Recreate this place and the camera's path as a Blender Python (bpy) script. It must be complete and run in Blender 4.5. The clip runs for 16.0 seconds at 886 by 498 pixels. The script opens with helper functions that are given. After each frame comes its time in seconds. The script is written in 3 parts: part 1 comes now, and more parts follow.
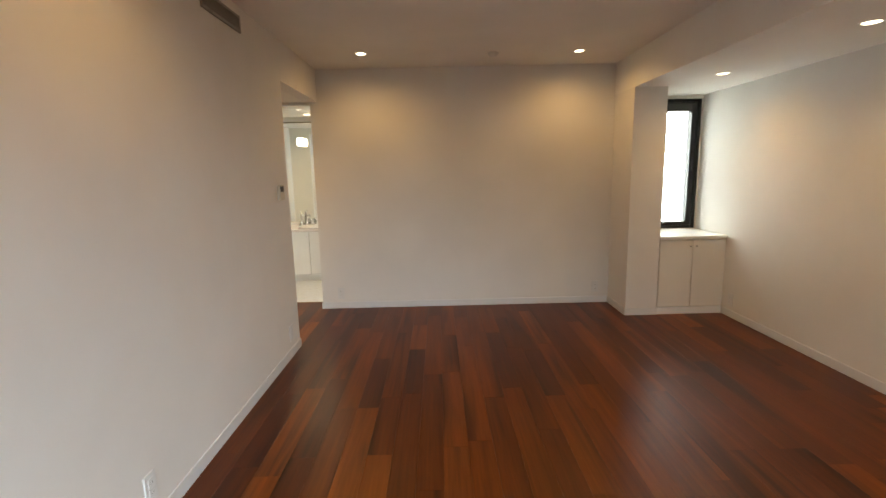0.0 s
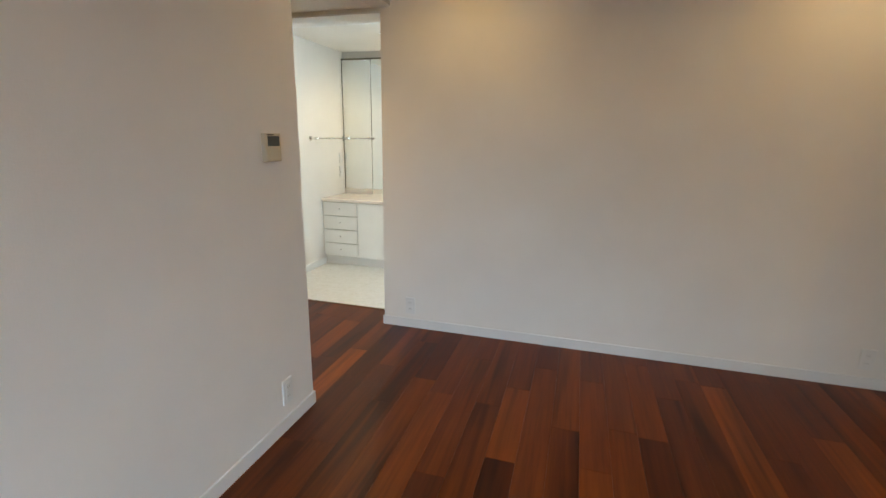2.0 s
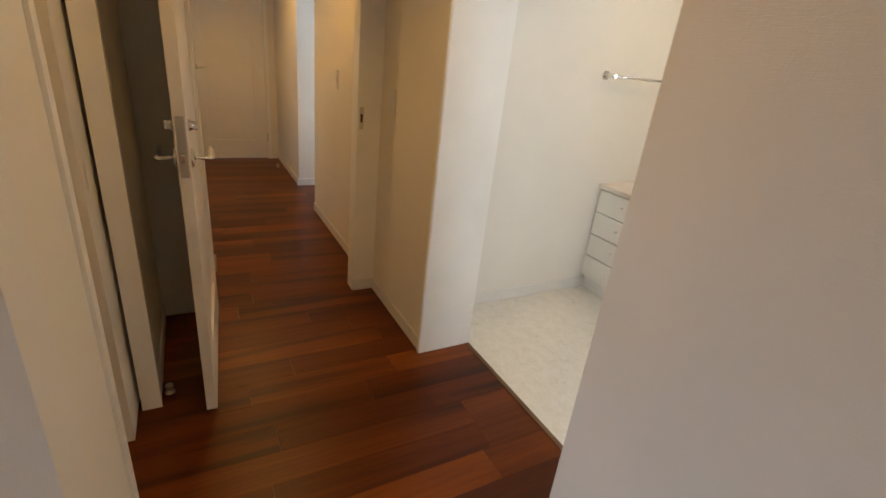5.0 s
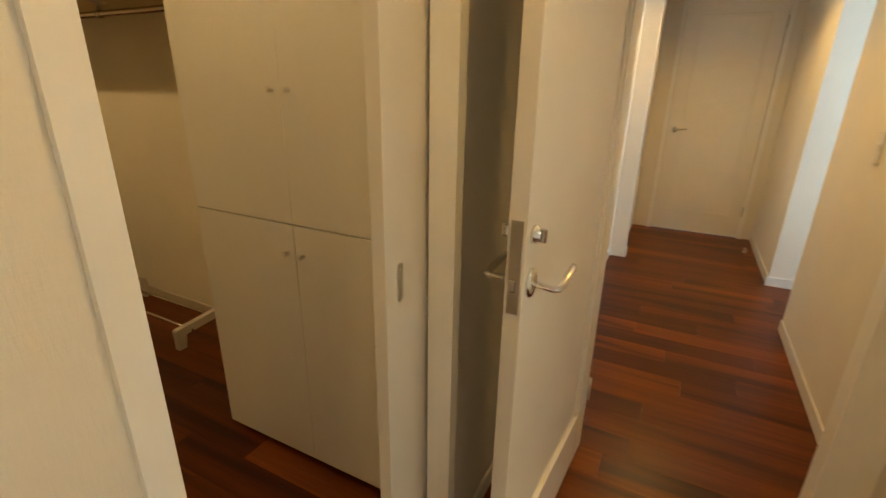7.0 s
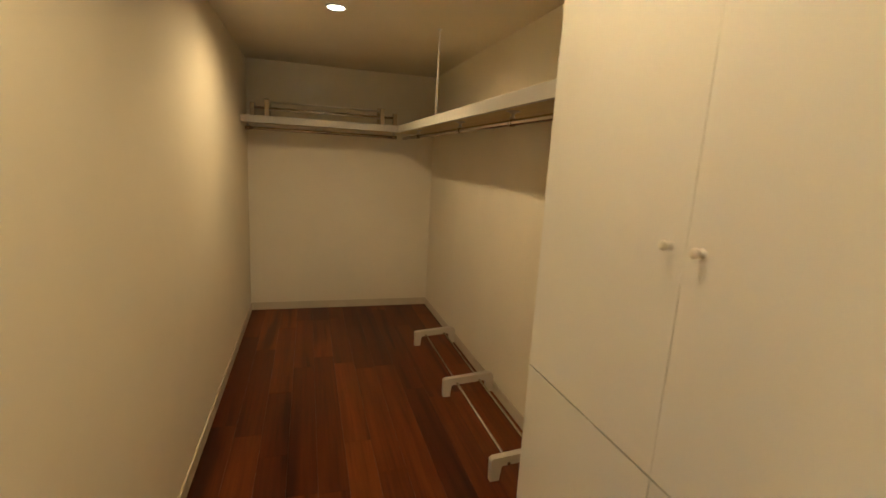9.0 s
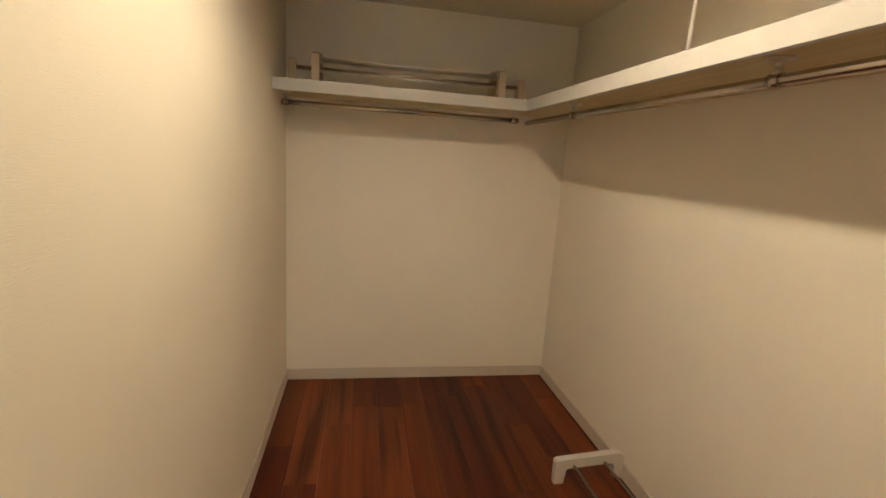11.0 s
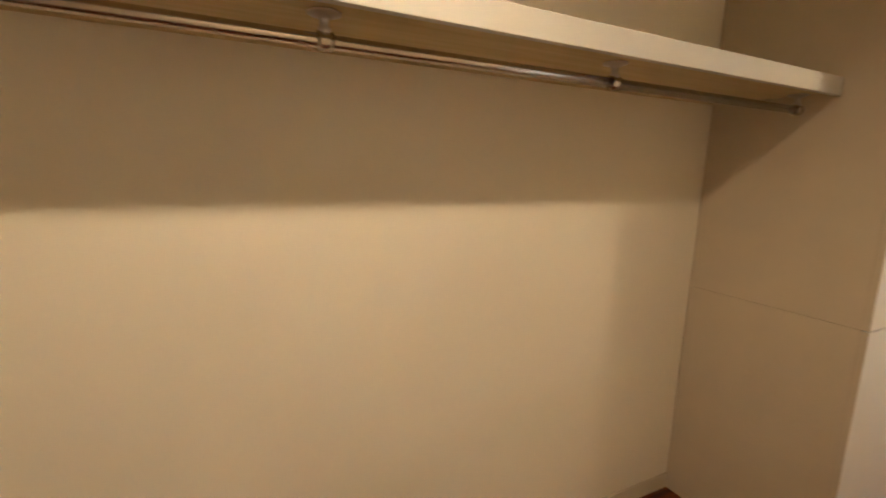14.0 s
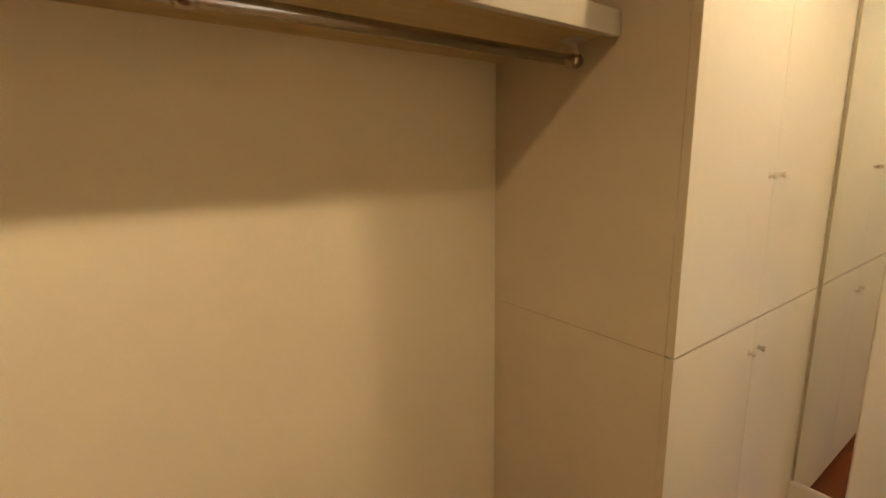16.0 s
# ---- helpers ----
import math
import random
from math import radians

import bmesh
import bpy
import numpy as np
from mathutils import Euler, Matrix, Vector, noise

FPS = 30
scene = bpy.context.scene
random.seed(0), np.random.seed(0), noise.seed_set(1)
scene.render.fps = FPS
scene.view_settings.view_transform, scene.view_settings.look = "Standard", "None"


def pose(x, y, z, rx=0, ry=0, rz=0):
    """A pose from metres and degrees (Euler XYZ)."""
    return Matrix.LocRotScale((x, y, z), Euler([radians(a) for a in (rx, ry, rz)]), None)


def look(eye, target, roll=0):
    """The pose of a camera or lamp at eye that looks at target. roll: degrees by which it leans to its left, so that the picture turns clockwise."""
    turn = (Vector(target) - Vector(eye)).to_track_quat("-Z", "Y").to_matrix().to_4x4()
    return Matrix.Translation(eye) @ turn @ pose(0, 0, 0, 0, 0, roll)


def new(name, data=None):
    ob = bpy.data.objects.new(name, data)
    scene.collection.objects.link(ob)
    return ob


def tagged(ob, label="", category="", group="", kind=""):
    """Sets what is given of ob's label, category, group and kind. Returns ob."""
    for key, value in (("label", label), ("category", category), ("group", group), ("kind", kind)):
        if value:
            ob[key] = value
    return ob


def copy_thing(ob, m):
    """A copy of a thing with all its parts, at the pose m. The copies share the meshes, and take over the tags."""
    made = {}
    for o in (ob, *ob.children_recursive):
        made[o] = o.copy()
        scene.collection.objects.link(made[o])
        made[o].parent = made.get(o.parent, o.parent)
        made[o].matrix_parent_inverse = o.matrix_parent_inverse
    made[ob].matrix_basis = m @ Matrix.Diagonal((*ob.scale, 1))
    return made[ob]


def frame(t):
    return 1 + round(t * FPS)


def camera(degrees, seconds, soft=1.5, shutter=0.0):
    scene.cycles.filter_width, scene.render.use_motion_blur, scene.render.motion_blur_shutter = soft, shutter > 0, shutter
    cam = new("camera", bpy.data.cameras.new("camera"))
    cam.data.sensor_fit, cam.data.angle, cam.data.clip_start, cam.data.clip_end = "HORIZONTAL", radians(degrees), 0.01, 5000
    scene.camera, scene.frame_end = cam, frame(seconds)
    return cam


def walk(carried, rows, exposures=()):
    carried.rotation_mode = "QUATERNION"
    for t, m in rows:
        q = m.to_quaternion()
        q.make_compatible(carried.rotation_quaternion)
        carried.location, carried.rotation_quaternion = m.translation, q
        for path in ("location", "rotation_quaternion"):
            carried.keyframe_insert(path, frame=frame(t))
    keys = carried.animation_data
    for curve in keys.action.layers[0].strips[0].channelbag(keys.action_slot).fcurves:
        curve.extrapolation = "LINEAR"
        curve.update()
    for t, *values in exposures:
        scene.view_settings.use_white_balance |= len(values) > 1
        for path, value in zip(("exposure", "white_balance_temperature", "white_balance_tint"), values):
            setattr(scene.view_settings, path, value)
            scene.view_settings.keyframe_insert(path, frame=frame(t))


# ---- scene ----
cam = camera(87.9, 16.0, shutter=0.2)
PATH = [
    (0, (2.085, 1.832, 1.409), (2.098, 3.805, 1.078), -1.3),
    (0.5, (2.116, 2.212, 1.385), (2.092, 4.175, 1.001), -1.2),
    (1, (2.144, 2.682, 1.343), (1.976, 4.632, 0.93), -1.0),
    (1.5, (2.126, 3.192, 1.34), (1.798, 5.114, 0.893), 0.1),
    (2, (2.114, 3.664, 1.334), (1.569, 5.529, 0.862), 0.9),
    (2.5, (2.124, 4.122, 1.331), (1.364, 5.903, 0.83), 2.1),
    (3, (2.087, 4.534, 1.321), (1.114, 6.194, 0.776), 2.8),
    (3.2, (2.053, 4.672, 1.326), (1.01, 6.28, 0.754), 3.6),
    (5.3, (1.443, 5.802, 1.296), (-0.26, 6.528, 0.538), 4.2),
    (5.5, (1.394, 5.848, 1.283), (-0.371, 6.429, 0.545), 2.5),
    (6, (1.143, 5.897, 1.3), (-0.713, 6.096, 0.582), 2.3),
    (6.5, (0.916, 5.932, 1.301), (-0.932, 5.627, 0.601), 1.9),
    (7, (0.723, 5.909, 1.292), (-0.955, 5.05, 0.624), 1.0),
    (7.5, (0.579, 5.906, 1.307), (-0.812, 4.597, 0.714), 0.6),
    (8, (0.472, 5.829, 1.333), (-0.593, 4.213, 0.821), 0.8),
    (8.5, (0.387, 5.67, 1.356), (-0.396, 3.882, 0.911), 2.0),
    (9, (0.301, 5.456, 1.385), (-0.264, 3.575, 1.006), 3.2),
    (9.5, (0.299, 5.15, 1.364), (-0.111, 3.234, 0.963), 4.2),
    (10, (0.325, 4.77, 1.351), (0.015, 2.844, 0.905), 3.8),
    (10.2, (0.332, 4.607, 1.356), (0.036, 2.678, 0.909), 3.5),
    (12.3, (0.435, 2.850, 1.315), (-0.678, 1.197, 1.112), 2.7),
    (12.5, (0.391, 2.745, 1.336), (-0.940, 1.270, 1.104), 2.4),
    (13, (0.389, 2.677, 1.331), (-1.446, 1.913, 1.111), 1.9),
    (13.5, (0.390, 2.660, 1.332), (-1.587, 2.807, 1.063), 0.4),
    (14, (0.344, 2.792, 1.345), (-1.408, 3.69, 0.99), 1.6),
    (14.5, (0.356, 2.881, 1.358), (-1.109, 4.19, 0.983), 1.1),
    (15, (0.334, 2.981, 1.34), (-1.054, 4.38, 1.0), 0.2),
    (15.5, (0.291, 3.203, 1.33), (-1.222, 4.469, 1.001), -0.5),
    (16, (0.235, 3.558, 1.332), (-1.36, 4.701, 0.948), -1.0),
]
EXPOSURES = [(0, -0.17, 6850, 5), (1, -0.01, 7250, 6), (2, -0.01, 5750, -1), (3, -0.19, 5950, 1), (5.3, -0.42, 6400, 8), (6.0, -0.52, 6650, 8), (6.5, -0.24, 7050, 8),
             (7.0, 0.15, 6300, -3), (7.25, 0.25, 5700, -1), (7.5, 0.32, 4750, 0), (8.0, 0.52, 4650, 1), (8.5, 0.68, 4800, 1), (9.0, 0.82, 5100, -1), (9.5, 0.95, 4400, 2), (10, 1.16, 4250, 3),
             (12.5, 1.5, 4450, 6), (13.0, 1.45, 4350, 4), (13.5, 1.44, 4250, 7), (14.0, 1.33, 4600, 7), (14.8, 1.14, 4150, 4), (15.3, 1.05, 4750, 3), (16, 1.27, 5200, 3)]
walk(cam, [(t, look(eye, target, roll)) for t, eye, target, roll in PATH], EXPOSURES)

# ---- world, sun, lamps ----
WARM, WHITE, COOL = (1.0, 0.58, 0.215), (1.0, 0.71, 0.40), (0.68, 0.82, 1.0)
world = bpy.data.worlds.new("world")
scene.world = world
world.use_nodes = True
sky = world.node_tree.nodes.new("ShaderNodeTexSky")
sky.sky_type = "NISHITA"
sky.sun_disc = False
sky.sun_elevation, sky.sun_rotation = radians(40), radians(150)
world.node_tree.links.new(sky.outputs[0], world.node_tree.nodes["Background"].inputs[0])
world.node_tree.nodes["Background"].inputs[1].default_value = 0.15
sun_data = bpy.data.lights.new("sun", "SUN")
sun_data.energy, sun_data.angle, sun_data.color = 2.5, radians(0.5), (1, 0.95, 0.86)
new("sun", sun_data).matrix_world = pose(0, 0, 8, 50, 0, -30)


def area(name, m, w, h, watts, colour):
    d = bpy.data.lights.new(name, "AREA")
    d.shape, d.size, d.size_y, d.energy, d.color = "RECTANGLE", w, h, watts, colour
    ob = new(name, d)
    ob.matrix_world = m
    return ob


def spot(x, y, z, watts, colour=WARM, size=125, blend=0.7, radius=0.035):
    d = bpy.data.lights.new("downlight_lamp", "SPOT")
    d.energy, d.color, d.spot_size, d.spot_blend, d.shadow_soft_size = watts, colour, radians(size), blend, radius
    new("downlight_lamp", d).location = (x, y, z)


# daylight in the window openings
area("window_light_south", look((2.95, -0.62, 1.65), (0.95, 2.9, -1.8)), 2.6, 0.9, 101, COOL).data.spread = radians(90)
area("window_light_alcove", look((4.49, 7.04, 1.42), (4.40, 4.0, 1.0)), 0.40, 1.28, 19, (0.90, 0.96, 0.94))
area("window_light_bath", look((1.87, 7.16, 1.45), (0, 7.16, 1.2)), 0.5, 1.1, 18, (0.86, 0.93, 1.0))
area("window_light_side_room", look((-2.50, 8.1, 1.4), (-3.5, 6.4, 1.1)), 0.5, 1.2, 26, COOL)

ROOM_LIGHTS = [(1.446, 6.0), (3.339, 6.05), (1.446, 3.4), (3.339, 3.4), (1.446, 0.8), (3.339, 0.8)]
SOFFIT_LIGHTS = [(4.33, 5.58), (4.33, 4.33), (4.33, 3.08)]
CLOSET_LIGHTS = [(0.165, 2.93), (0.18, 4.80)]
HALL_LIGHTS = [(0.30, 6.03), (-1.45, 6.05), (-2.95, 6.05)]
BATH_LIGHTS = [(0.40, 7.63), (0.36, 8.15)]
for x, y in ROOM_LIGHTS:
    spot(x, y, 2.405, 17 if y > 5 else 20 if x > 3 else 14, size=168, blend=0.8)
for x, y in SOFFIT_LIGHTS:
    spot(x, y, 2.10, 13, size=158, blend=0.85)
for (x, y), watts, colour in zip(CLOSET_LIGHTS, (22, 12.5), ((1.0, 0.595, 0.252), (1.0, 0.595, 0.24))):
    spot(x, y, 2.085, watts, colour, 168, 0.6, 0.03)
for (x, y), watts in zip(HALL_LIGHTS, (18, 28, 32)):
    spot(x, y, 2.10, watts, (1.0, 0.53, 0.14), 136 if x > 0 else 150, 0.7)
for x, y in BATH_LIGHTS:
    spot(x, y, 2.18, 18, WHITE, 160)

# ---- materials ----


def mat(name, build):
    m = bpy.data.materials.new(name)
    m.use_nodes = True
    build(m.node_tree, m.node_tree.nodes["Principled BSDF"])
    return m


def node(t, kind, **values):
    n = t.nodes.new(kind)
    for key, value in values.items():
        n.inputs[key].default_value = value
    return n


def coords(t, scale=(1, 1, 1)):
    c, m = t.nodes.new("ShaderNodeTexCoord"), t.nodes.new("ShaderNodeMapping")
    m.inputs["Scale"].default_value = scale
    t.links.new(c.outputs["Object"], m.inputs["Vector"])
    return m.outputs["Vector"]


def ramp(t, fac, stops):
    r = t.nodes.new("ShaderNodeValToRGB")
    while len(r.color_ramp.elements) < len(stops):
        r.color_ramp.elements.new(0.5)
    for e, (p, c) in zip(r.color_ramp.elements, stops):
        e.position, e.color = p, (*c, 1)
    t.links.new(fac, r.inputs[0])
    return r.outputs[0]


def bump(t, p, height, strength, distance):
    b = node(t, "ShaderNodeBump", Strength=strength, Distance=distance)
    t.links.new(height, b.inputs["Height"])
    t.links.new(b.outputs[0], p.inputs["Normal"])


def plain(colour, rough, metal=0.0, vary=0.06, scale=6.0, grain=120.0, relief=0.1):
    """Paint, plastic or metal with a slight large-scale variation and a fine relief."""
    def build(t, p):
        v = coords(t)
        n = node(t, "ShaderNodeTexNoise", Scale=scale, Detail=4.0)
        g = node(t, "ShaderNodeTexNoise", Scale=grain, Detail=2.0)
        t.links.new(v, n.inputs["Vector"])
        t.links.new(v, g.inputs["Vector"])
        lo, hi = [c * (1 - vary) for c in colour], [min(1, c * (1 + vary)) for c in colour]
        t.links.new(ramp(t, n.outputs[0], [(0.3, lo), (0.7, hi)]), p.inputs["Base Color"])
        p.inputs["Roughness"].default_value, p.inputs["Metallic"].default_value = rough, metal
        if relief:
            bump(t, p, g.outputs[0], relief, 0.001)
    return build


def wallpaper(colour):
    """Vinyl wall cloth: woven grain at about 2 mm, faint patches."""
    def build(t, p):
        v = coords(t)
        n = node(t, "ShaderNodeTexNoise", Scale=1.7, Detail=5.0)
        a = node(t, "ShaderNodeTexNoise", Scale=1.0, Detail=3.0, Roughness=0.6)
        b = node(t, "ShaderNodeTexNoise", Scale=1.0, Detail=3.0, Roughness=0.6)
        t.links.new(v, n.inputs["Vector"])
        t.links.new(coords(t, (260, 260, 40)), a.inputs["Vector"])
        t.links.new(coords(t, (50, 50, 420)), b.inputs["Vector"])
        lo, hi = [c * 0.955 for c in colour], [c * 1.03 for c in colour]
        t.links.new(ramp(t, n.outputs[0], [(0.3, lo), (0.7, hi)]), p.inputs["Base Color"])
        s = t.nodes.new("ShaderNodeMath")
        s.operation = "ADD"
        t.links.new(a.outputs[0], s.inputs[0])
        t.links.new(b.outputs[0], s.inputs[1])
        bump(t, p, s.outputs[0], 0.42, 0.0012)
        p.inputs["Roughness"].default_value = 0.75
        p.inputs["Specular IOR Level"].default_value = 0.3
    return build


def jatoba(island):
    """Dark red hardwood boards: each its own tone, long grain, lacquer."""
    def build(t, p):
        if island:
            r = t.nodes.new("ShaderNodeNewGeometry").outputs["Random Per Island"]
        else:
            r = t.nodes.new("ShaderNodeObjectInfo").outputs["Random"]
        off = t.nodes.new("ShaderNodeVectorMath")
        off.operation = "MULTIPLY_ADD"
        off.inputs[1].default_value = (37, 71, 13)
        t.links.new(r, off.inputs[0])
        t.links.new(coords(t, (1, 1, 1)), off.inputs[2])

        def noise_at(scale, **values):
            m = t.nodes.new("ShaderNodeMapping")
            m.inputs["Scale"].default_value = scale
            t.links.new(off.outputs[0], m.inputs["Vector"])
            n = node(t, "ShaderNodeTexNoise", **values)
            t.links.new(m.outputs[0], n.inputs["Vector"])
            return n.outputs[0]

        grain = noise_at((60, 2.2, 60), Scale=1.0, Detail=6.0, Roughness=0.65)
        band = noise_at((9, 0.6, 9), Scale=1.0, Detail=2.0, Distortion=0.4)
        tone = ramp(t, r, [(0.0, (0.064, 0.0130, 0.0022)), (0.2, (0.090, 0.0190, 0.0026)), (0.5, (0.114, 0.0260, 0.0031)),
                           (0.8, (0.152, 0.0365, 0.0042)), (1.0, (0.210, 0.0560, 0.0066))])
        dark = ramp(t, grain, [(0.28, (0.66, 0.62, 0.60)), (0.62, (1.08, 1.08, 1.08))])
        wide = ramp(t, band, [(0.33, (0.38, 0.34, 0.32)), (0.46, (0.92, 0.91, 0.90)), (0.55, (1.02, 1.02, 1.02)), (0.70, (1.24, 1.26, 1.28))])
        m1, m2 = t.nodes.new("ShaderNodeMix"), t.nodes.new("ShaderNodeMix")
        for m in (m1, m2):
            m.data_type, m.blend_type = "RGBA", "MULTIPLY"
            m.inputs["Factor"].default_value = 1.0
        m1o = [o for o in m1.outputs if o.type == "RGBA"][0]
        a1 = [i for i in m1.inputs if i.type == "RGBA"]
        a2 = [i for i in m2.inputs if i.type == "RGBA"]
        t.links.new(tone, a1[0])
        t.links.new(dark, a1[1])
        t.links.new(m1o, a2[0])
        t.links.new(wide, a2[1])
        t.links.new([o for o in m2.outputs if o.type == "RGBA"][0], p.inputs["Base Color"])
        rough = ramp(t, grain, [(0.2, (0.30,) * 3), (0.8, (0.38,) * 3)])
        t.links.new(rough, p.inputs["Roughness"])
        p.inputs["Specular IOR Level"].default_value = 0.21
        bump(t, p, grain, 0.10, 0.0006)
    return build


def stone(lo, mid, hi, rough, scale):
    """Pale speckled stone-look sheet."""
    def build(t, p):
        v = coords(t)
        n = node(t, "ShaderNodeTexNoise", Scale=scale, Detail=7.0, Roughness=0.7)
        w = node(t, "ShaderNodeTexVoronoi", Scale=scale * 5)
        t.links.new(v, n.inputs["Vector"])
        t.links.new(v, w.inputs["Vector"])
        m = t.nodes.new("ShaderNodeMath")
        m.operation = "MULTIPLY_ADD"
        m.inputs[1].default_value = 0.25
        t.links.new(w.outputs["Distance"], m.inputs[0])
        t.links.new(n.outputs[0], m.inputs[2])
        t.links.new(ramp(t, m.outputs[0], [(0.38, lo), (0.47, mid), (0.75, hi)]), p.inputs["Base Color"])
        p.inputs["Roughness"].default_value = rough
        bump(t, p, n.outputs[0], 0.06, 0.001)
    return build


def woodgrain(t, p):
    """Pale lauan plywood."""
    n = node(t, "ShaderNodeTexNoise", Scale=1.0, Detail=5.0)
    t.links.new(coords(t, (40, 3, 40)), n.inputs["Vector"])
    t.links.new(ramp(t, n.outputs[0], [(0.3, (0.50, 0.395, 0.18)), (0.7, (0.60, 0.49, 0.26))]), p.inputs["Base Color"])
    p.inputs["Roughness"].default_value = 0.6
    bump(t, p, n.outputs[0], 0.1, 0.001)


def glowing(colour, strength):
    def build(t, p):
        p.inputs["Base Color"].default_value = (*colour, 1)
        p.inputs["Emission Color"].default_value = (*colour, 1)
        p.inputs["Emission Strength"].default_value = strength
    return build


def glass(t, p):
    p.inputs["Transmission Weight"].default_value = 1.0
    p.inputs["Roughness"].default_value = 0.0
    p.inputs["IOR"].default_value = 1.05


def mirror(t, p):
    p.inputs["Base Color"].default_value = (0.88, 0.90, 0.88, 1)
    p.inputs["Metallic"].default_value, p.inputs["Roughness"].default_value = 1.0, 0.015


PAPER = mat("wall_cloth", wallpaper((0.76, 0.74, 0.70)))
CREAM = mat("cream_wall_cloth", wallpaper((0.81, 0.755, 0.61)))
HALL_PAPER = mat("hall_wall_cloth", wallpaper((0.77, 0.735, 0.66)))
CREAM_CEIL = mat("cream_ceiling_cloth", wallpaper((0.80, 0.74, 0.61)))
CEIL = mat("ceiling_cloth", wallpaper((0.82, 0.80, 0.75)))
TRIM = mat("white_trim", plain((0.83, 0.83, 0.81), 0.45, vary=0.03, relief=0.05))
DOOR = mat("door_enamel", plain((0.76, 0.74, 0.70), 0.42, vary=0.03, scale=3, grain=90, relief=0.12))
BOARD = mat("cabinet_laminate", plain((0.77, 0.745, 0.68), 0.5, vary=0.025, scale=2.5, grain=160, relief=0.1))
# olive of the mirror cabinet's edges, also painted shade in the vanity's gaps
EDGE_AND_GAP_SHADE = mat("olive_edge_and_gap_shade", plain((0.17, 0.155, 0.10), 0.6))
# white edge laminate, darkened to offset the strong light of the near downlight
SHELF_EDGE = mat("shelf_edge_toned_down", plain((0.56, 0.54, 0.485), 0.5, vary=0.03, relief=0.05))
BASE_PAINT = mat("baseboard_paint", plain((0.71, 0.71, 0.70), 0.45, vary=0.03, relief=0.05))
MIRROR_TRIM = mat("mirror_trim", plain((0.42, 0.38, 0.27), 0.5))
SHOE_BRACKET = mat("bracket_paint", plain((0.60, 0.55, 0.46), 0.45, vary=0.04, relief=0.05))
CLOSET_TRIM = mat("closet_trim", plain((0.60, 0.53, 0.40), 0.5, vary=0.05, relief=0.05))
# cream laminate, darkened: the shade on the cabinets' south side is in the colour
SHADED_CARCASS = mat("shaded_carcass_laminate", plain((0.54, 0.468, 0.335), 0.55, vary=0.03, relief=0.08))
WET_WHITE = mat("bath_lacquer", plain((0.82, 0.82, 0.79), 0.3, vary=0.02, relief=0.03))
WOOD = mat("jatoba_board", jatoba(False))
WOOD_STUFF = mat("jatoba_rest", jatoba(True))
SUBFLOOR = mat("subfloor", plain((0.03, 0.014, 0.008), 0.9))
PLY = mat("shelf_plywood", woodgrain)
TILE = mat("speckled_vinyl", stone((0.40, 0.35, 0.27), (0.62, 0.60, 0.54), (0.70, 0.69, 0.65), 0.35, 18))
MARBLE = mat("pink_marble", stone((0.66, 0.58, 0.52), (0.76, 0.69, 0.63), (0.82, 0.77, 0.72), 0.18, 22))
CHROME = mat("chrome", plain((0.78, 0.77, 0.75), 0.14, 1.0, vary=0.02, relief=0.02))
STEEL = mat("brushed_steel", plain((0.55, 0.52, 0.48), 0.3, 1.0, vary=0.06, relief=0.05))
NICKEL = mat("satin_nickel", plain((0.80, 0.76, 0.68), 0.36, 1.0, vary=0.04, relief=0.03))
ALU = mat("black_aluminium", plain((0.018, 0.018, 0.02), 0.38, 0.3, vary=0.1, relief=0.05))
RACK_WOOD = mat("rack_ends", plain((0.42, 0.33, 0.20), 0.5, vary=0.08, grain=60))
SATIN = mat("satin_metal", plain((0.72, 0.70, 0.66), 0.5, 1.0, vary=0.03, relief=0.02))
RAIL = mat("rail_steel", plain((0.54, 0.49, 0.43), 0.24, 1.0, vary=0.05, relief=0.02))
PLASTIC = mat("ivory_plastic", plain((0.53, 0.47, 0.35), 0.4, vary=0.03, relief=0.04))
WHITE_PLASTIC = mat("white_plastic", plain((0.71, 0.71, 0.69), 0.35, vary=0.02, relief=0.03))
SLOT = mat("dark_slot", plain((0.02, 0.018, 0.016), 0.7))
LCD = mat("lcd_glass", plain((0.085, 0.095, 0.09), 0.15, vary=0.1, relief=0))
GRILLE = mat("grey_grille", plain((0.26, 0.24, 0.21), 0.5, vary=0.06, relief=0.05))
BRASS = mat("strip_metal", plain((0.16, 0.09, 0.05), 0.45, 0.6, vary=0.1))
GLASS = mat("window_glass", glass)
MIRROR = mat("mirror", mirror)
LAMP = mat("downlight_glow", glowing((1.0, 0.85, 0.62), 9))
GLOBE = mat("lamp_glow", glowing((1.0, 0.90, 0.72), 5))
SKYGLOW = mat("bright_sky", glowing((0.95, 0.98, 1.0), 4.0))
BRICK = mat("buff_brick", plain((0.66, 0.56, 0.48), 0.85, vary=0.18, scale=30, grain=200, relief=0.4))
MORTAR = mat("mortar", plain((0.34, 0.32, 0.29), 0.95, vary=0.1, relief=0.3))
OUTER_ALU = mat("grey_aluminium", plain((0.22, 0.22, 0.24), 0.5, 0.2, vary=0.05))

